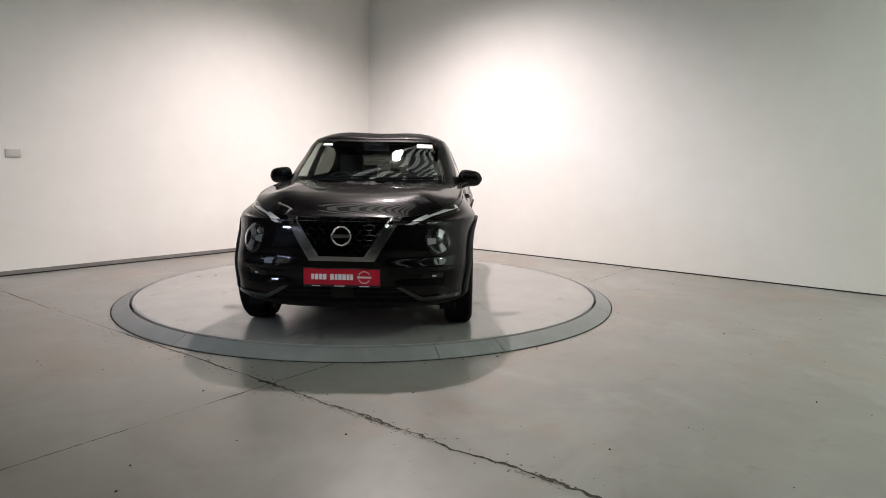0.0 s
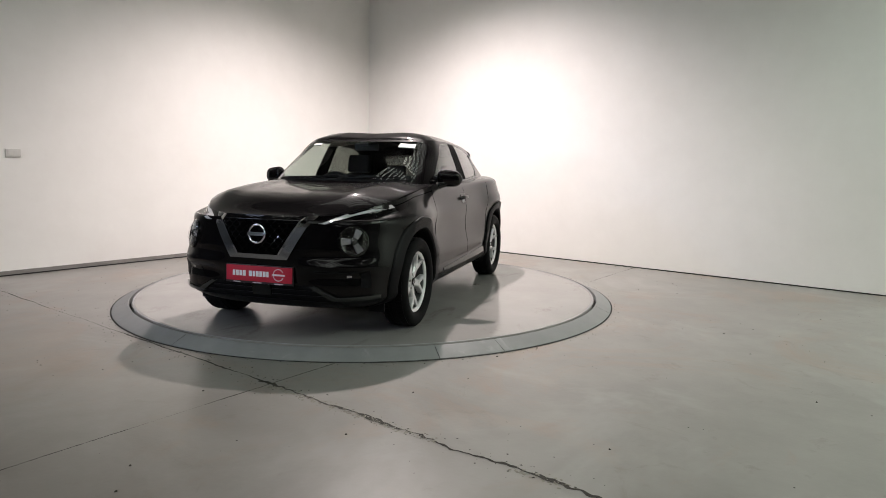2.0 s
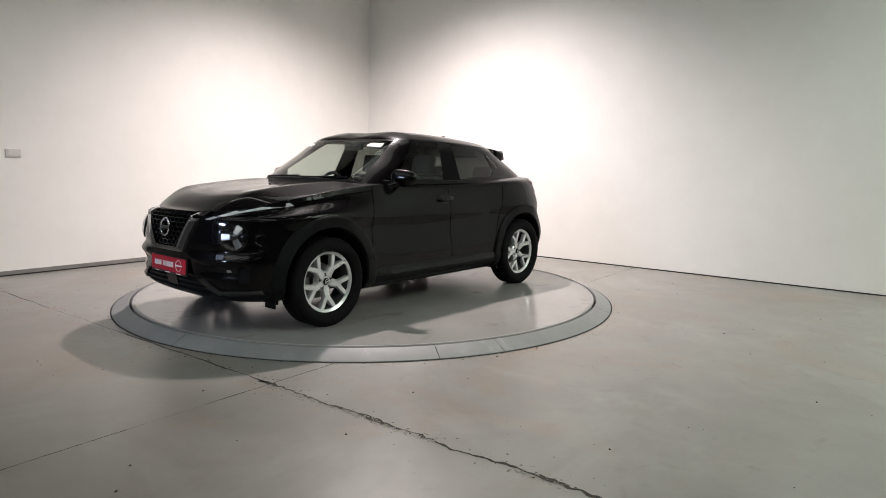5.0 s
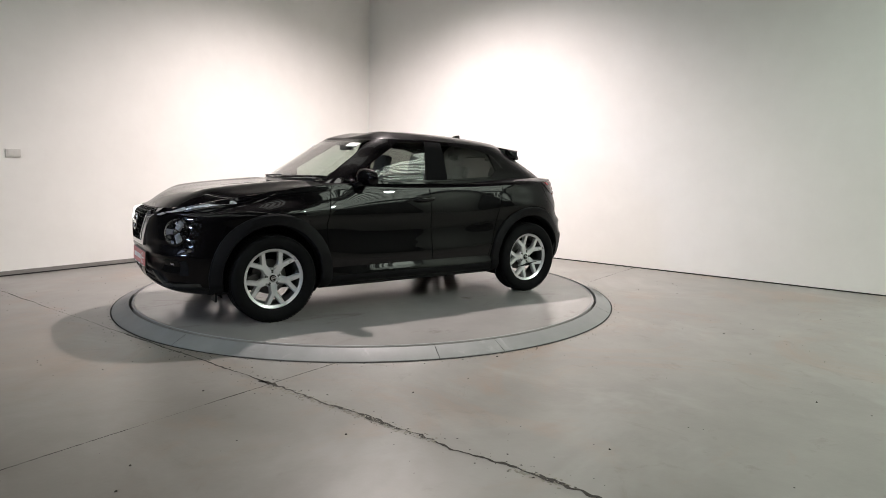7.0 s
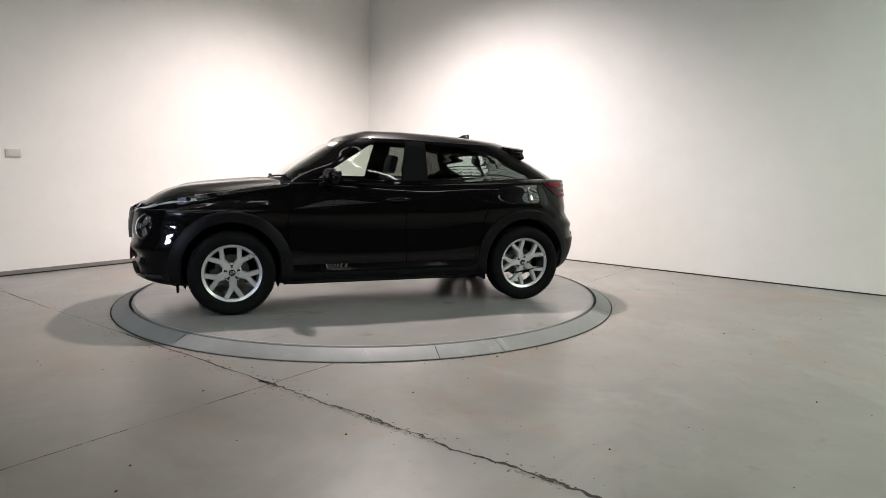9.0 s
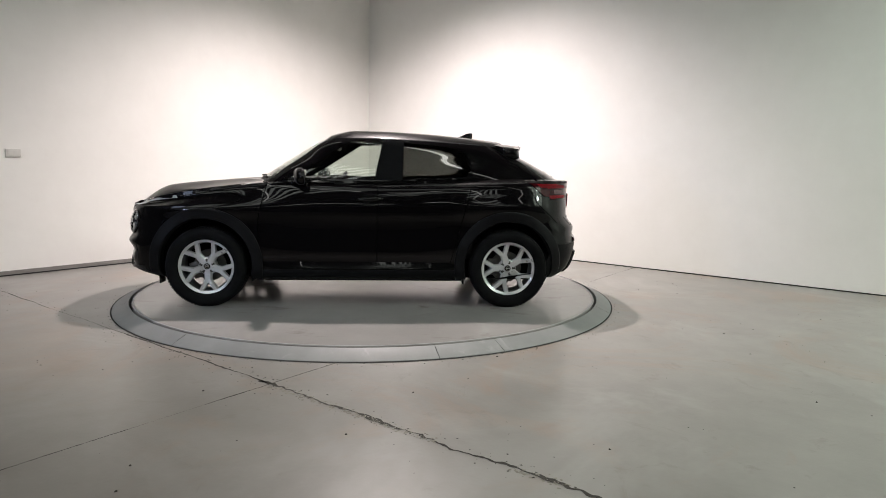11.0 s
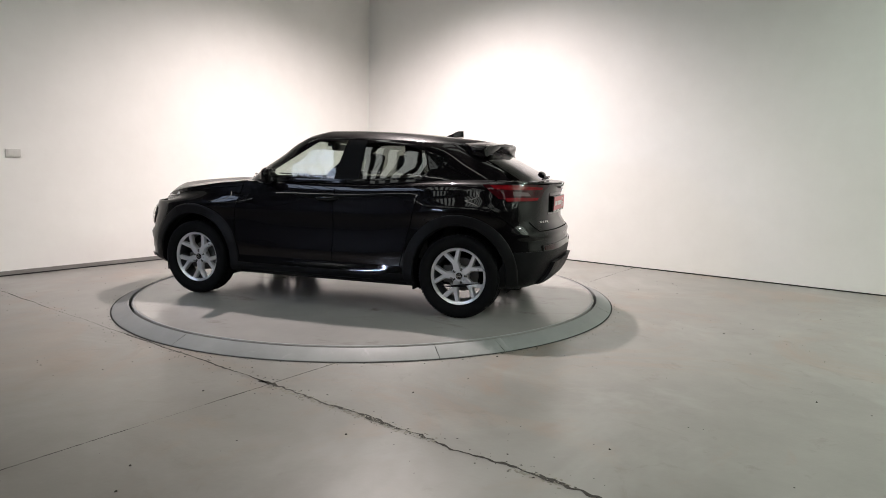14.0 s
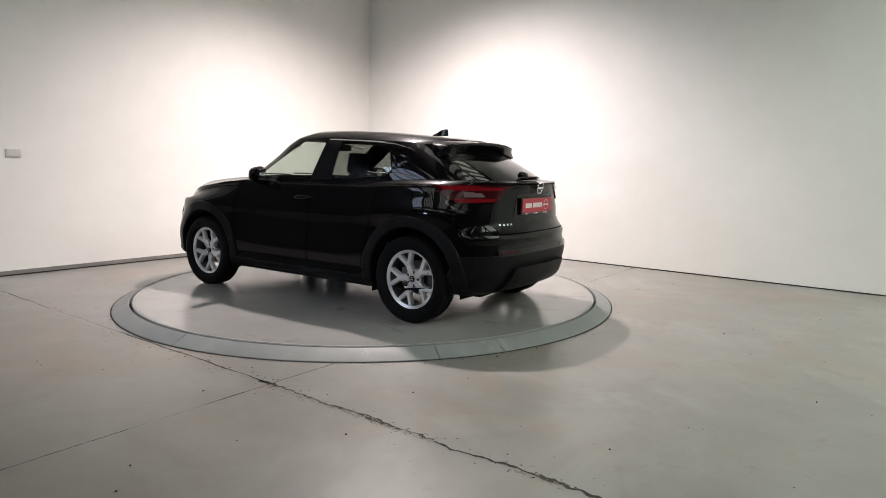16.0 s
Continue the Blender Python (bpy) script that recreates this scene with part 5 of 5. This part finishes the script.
for y in (0.36, -0.36):
    bm = bmesh.new()
    cushion(bm, -0.18, 0.36, y - 0.25, y + 0.25, 0.46, 0.62, None, 0.05)
    seat = part("front_seat", bm, M_CABIN, car, "dark fabric front seat", 40)
    bm = bmesh.new()
    cushion(bm, -0.07, 0.07, y - 0.24, y + 0.24, 0.0, 0.58, Matrix.Translation((-0.15, 0, 0.58)) @ pose(0, 0, 0, 0, -16, 0), 0.05)
    part("backrest", bm, M_CABIN, seat, "", 40)
    bm = bmesh.new()
    cushion(bm, -0.045, 0.045, y - 0.125, y + 0.125, 0.60, 0.79, Matrix.Translation((-0.15, 0, 0.58)) @ pose(0, 0, 0, 0, -14, 0), 0.035)
    part("headrest", bm, M_CABIN, seat, "", 40)
bm = bmesh.new()
cushion(bm, -1.10, -0.60, -0.60, 0.60, 0.46, 0.64, None, 0.05)
bench = part("rear_bench", bm, M_CABIN, car, "dark fabric rear bench", 40)
bm = bmesh.new()
cushion(bm, -0.07, 0.07, -0.60, 0.60, 0.0, 0.56, Matrix.Translation((-1.12, 0, 0.60)) @ pose(0, 0, 0, 0, -20, 0), 0.05)
part("backrest", bm, M_CABIN, bench, "", 40)
for y in (0.34, -0.34):
    bm = bmesh.new()
    cushion(bm, -0.04, 0.04, y - 0.12, y + 0.12, 0.555, 0.68, Matrix.Translation((-1.12, 0, 0.60)) @ pose(0, 0, 0, 0, -20, 0), 0.03)
    part("headrest", bm, M_CABIN, bench, "", 40)
bm = bmesh.new()
cushion(bm, 0.42, 0.90, -0.66, 0.66, 0.70, 1.06, None, 0.06)
dash = part("dashboard", bm, M_DASH, car, "dark plastic dashboard", 40)
bm = bmesh.new()
cushion(bm, 0.42, 0.68, -0.55, -0.19, 0.98, 1.115, None, 0.05)
part("instrument_hood", bm, M_DASH, dash, "", 40)
bm = bmesh.new()
cushion(bm, 0.455, 0.475, -0.12, 0.14, 0.99, 1.135, None, 0.008)
part("screen", bm, M_GLOSS, dash, "black display screen")
bm = bmesh.new()
frm = Matrix.Translation((0.30, -0.37, 1.00)) @ pose(0, 0, 0, 0, 64, 0)
tube(bm, [frm @ Vector((0.182 * math.cos(k * math.pi / 18), 0.182 * math.sin(k * math.pi / 18), 0)) for k in range(36)], 0.016, 8, True)
wheel_rim = part("steering_wheel", bm, M_DASH, car, "dark steering wheel", 60)
bm = bmesh.new()
box(bm, -0.06, 0.06, -0.07, 0.07, -0.03, 0.02, 0.02, frm)
box(bm, -0.02, 0.02, -0.175, 0.175, -0.012, 0.004, 0.004, frm)
box(bm, 0.0, 0.175, -0.02, 0.02, -0.012, 0.004, 0.004, frm)
part("steering_hub", bm, M_DASH, wheel_rim, "", 40)
bm = bmesh.new()
box(bm, -0.015, 0.02, -0.12, 0.12, -0.033, 0.033, 0.012, Matrix.Translation((0.26, -0.02, 1.415)))
rear_mirror = part("cabin_mirror", bm, M_DASH, car, "dark cabin rear-view mirror", 40)
bm = bmesh.new()
box(bm, 0.26, 0.36, -0.05, 0.04, 1.425, 1.462, 0.01)
part("mirror_mount", bm, M_DASH, rear_mirror)
part("cabin_floor", slab(-1.7, 0.9, -0.70, 0.70, 0.41, 0.46), M_CABIN, car)
part("load_cover", slab(-1.72, -1.2, -0.58, 0.58, 1.02, 1.04), M_CABIN, car)
for s in (1, -1):
    part("door_lining", slab(-1.0, 0.75, s * 0.735, s * 0.76, 0.46, 1.07, 0.01), M_DASH, car)


def motions():
    times = [k * 0.5 for k in range(33)]
    walk(disc, [(t, Matrix.Translation(HUB) @ pose(0, 0, 0, 0, 0, spin(t))) for t in times])
    walk(car, [(t, Matrix.Translation(HUB + Vector((0, 0, RISE))) @ pose(0, 0, 0, 0, 0, spin(t)) @ pose(0.0634, 0.1097, 0)) for t in times])


motions()
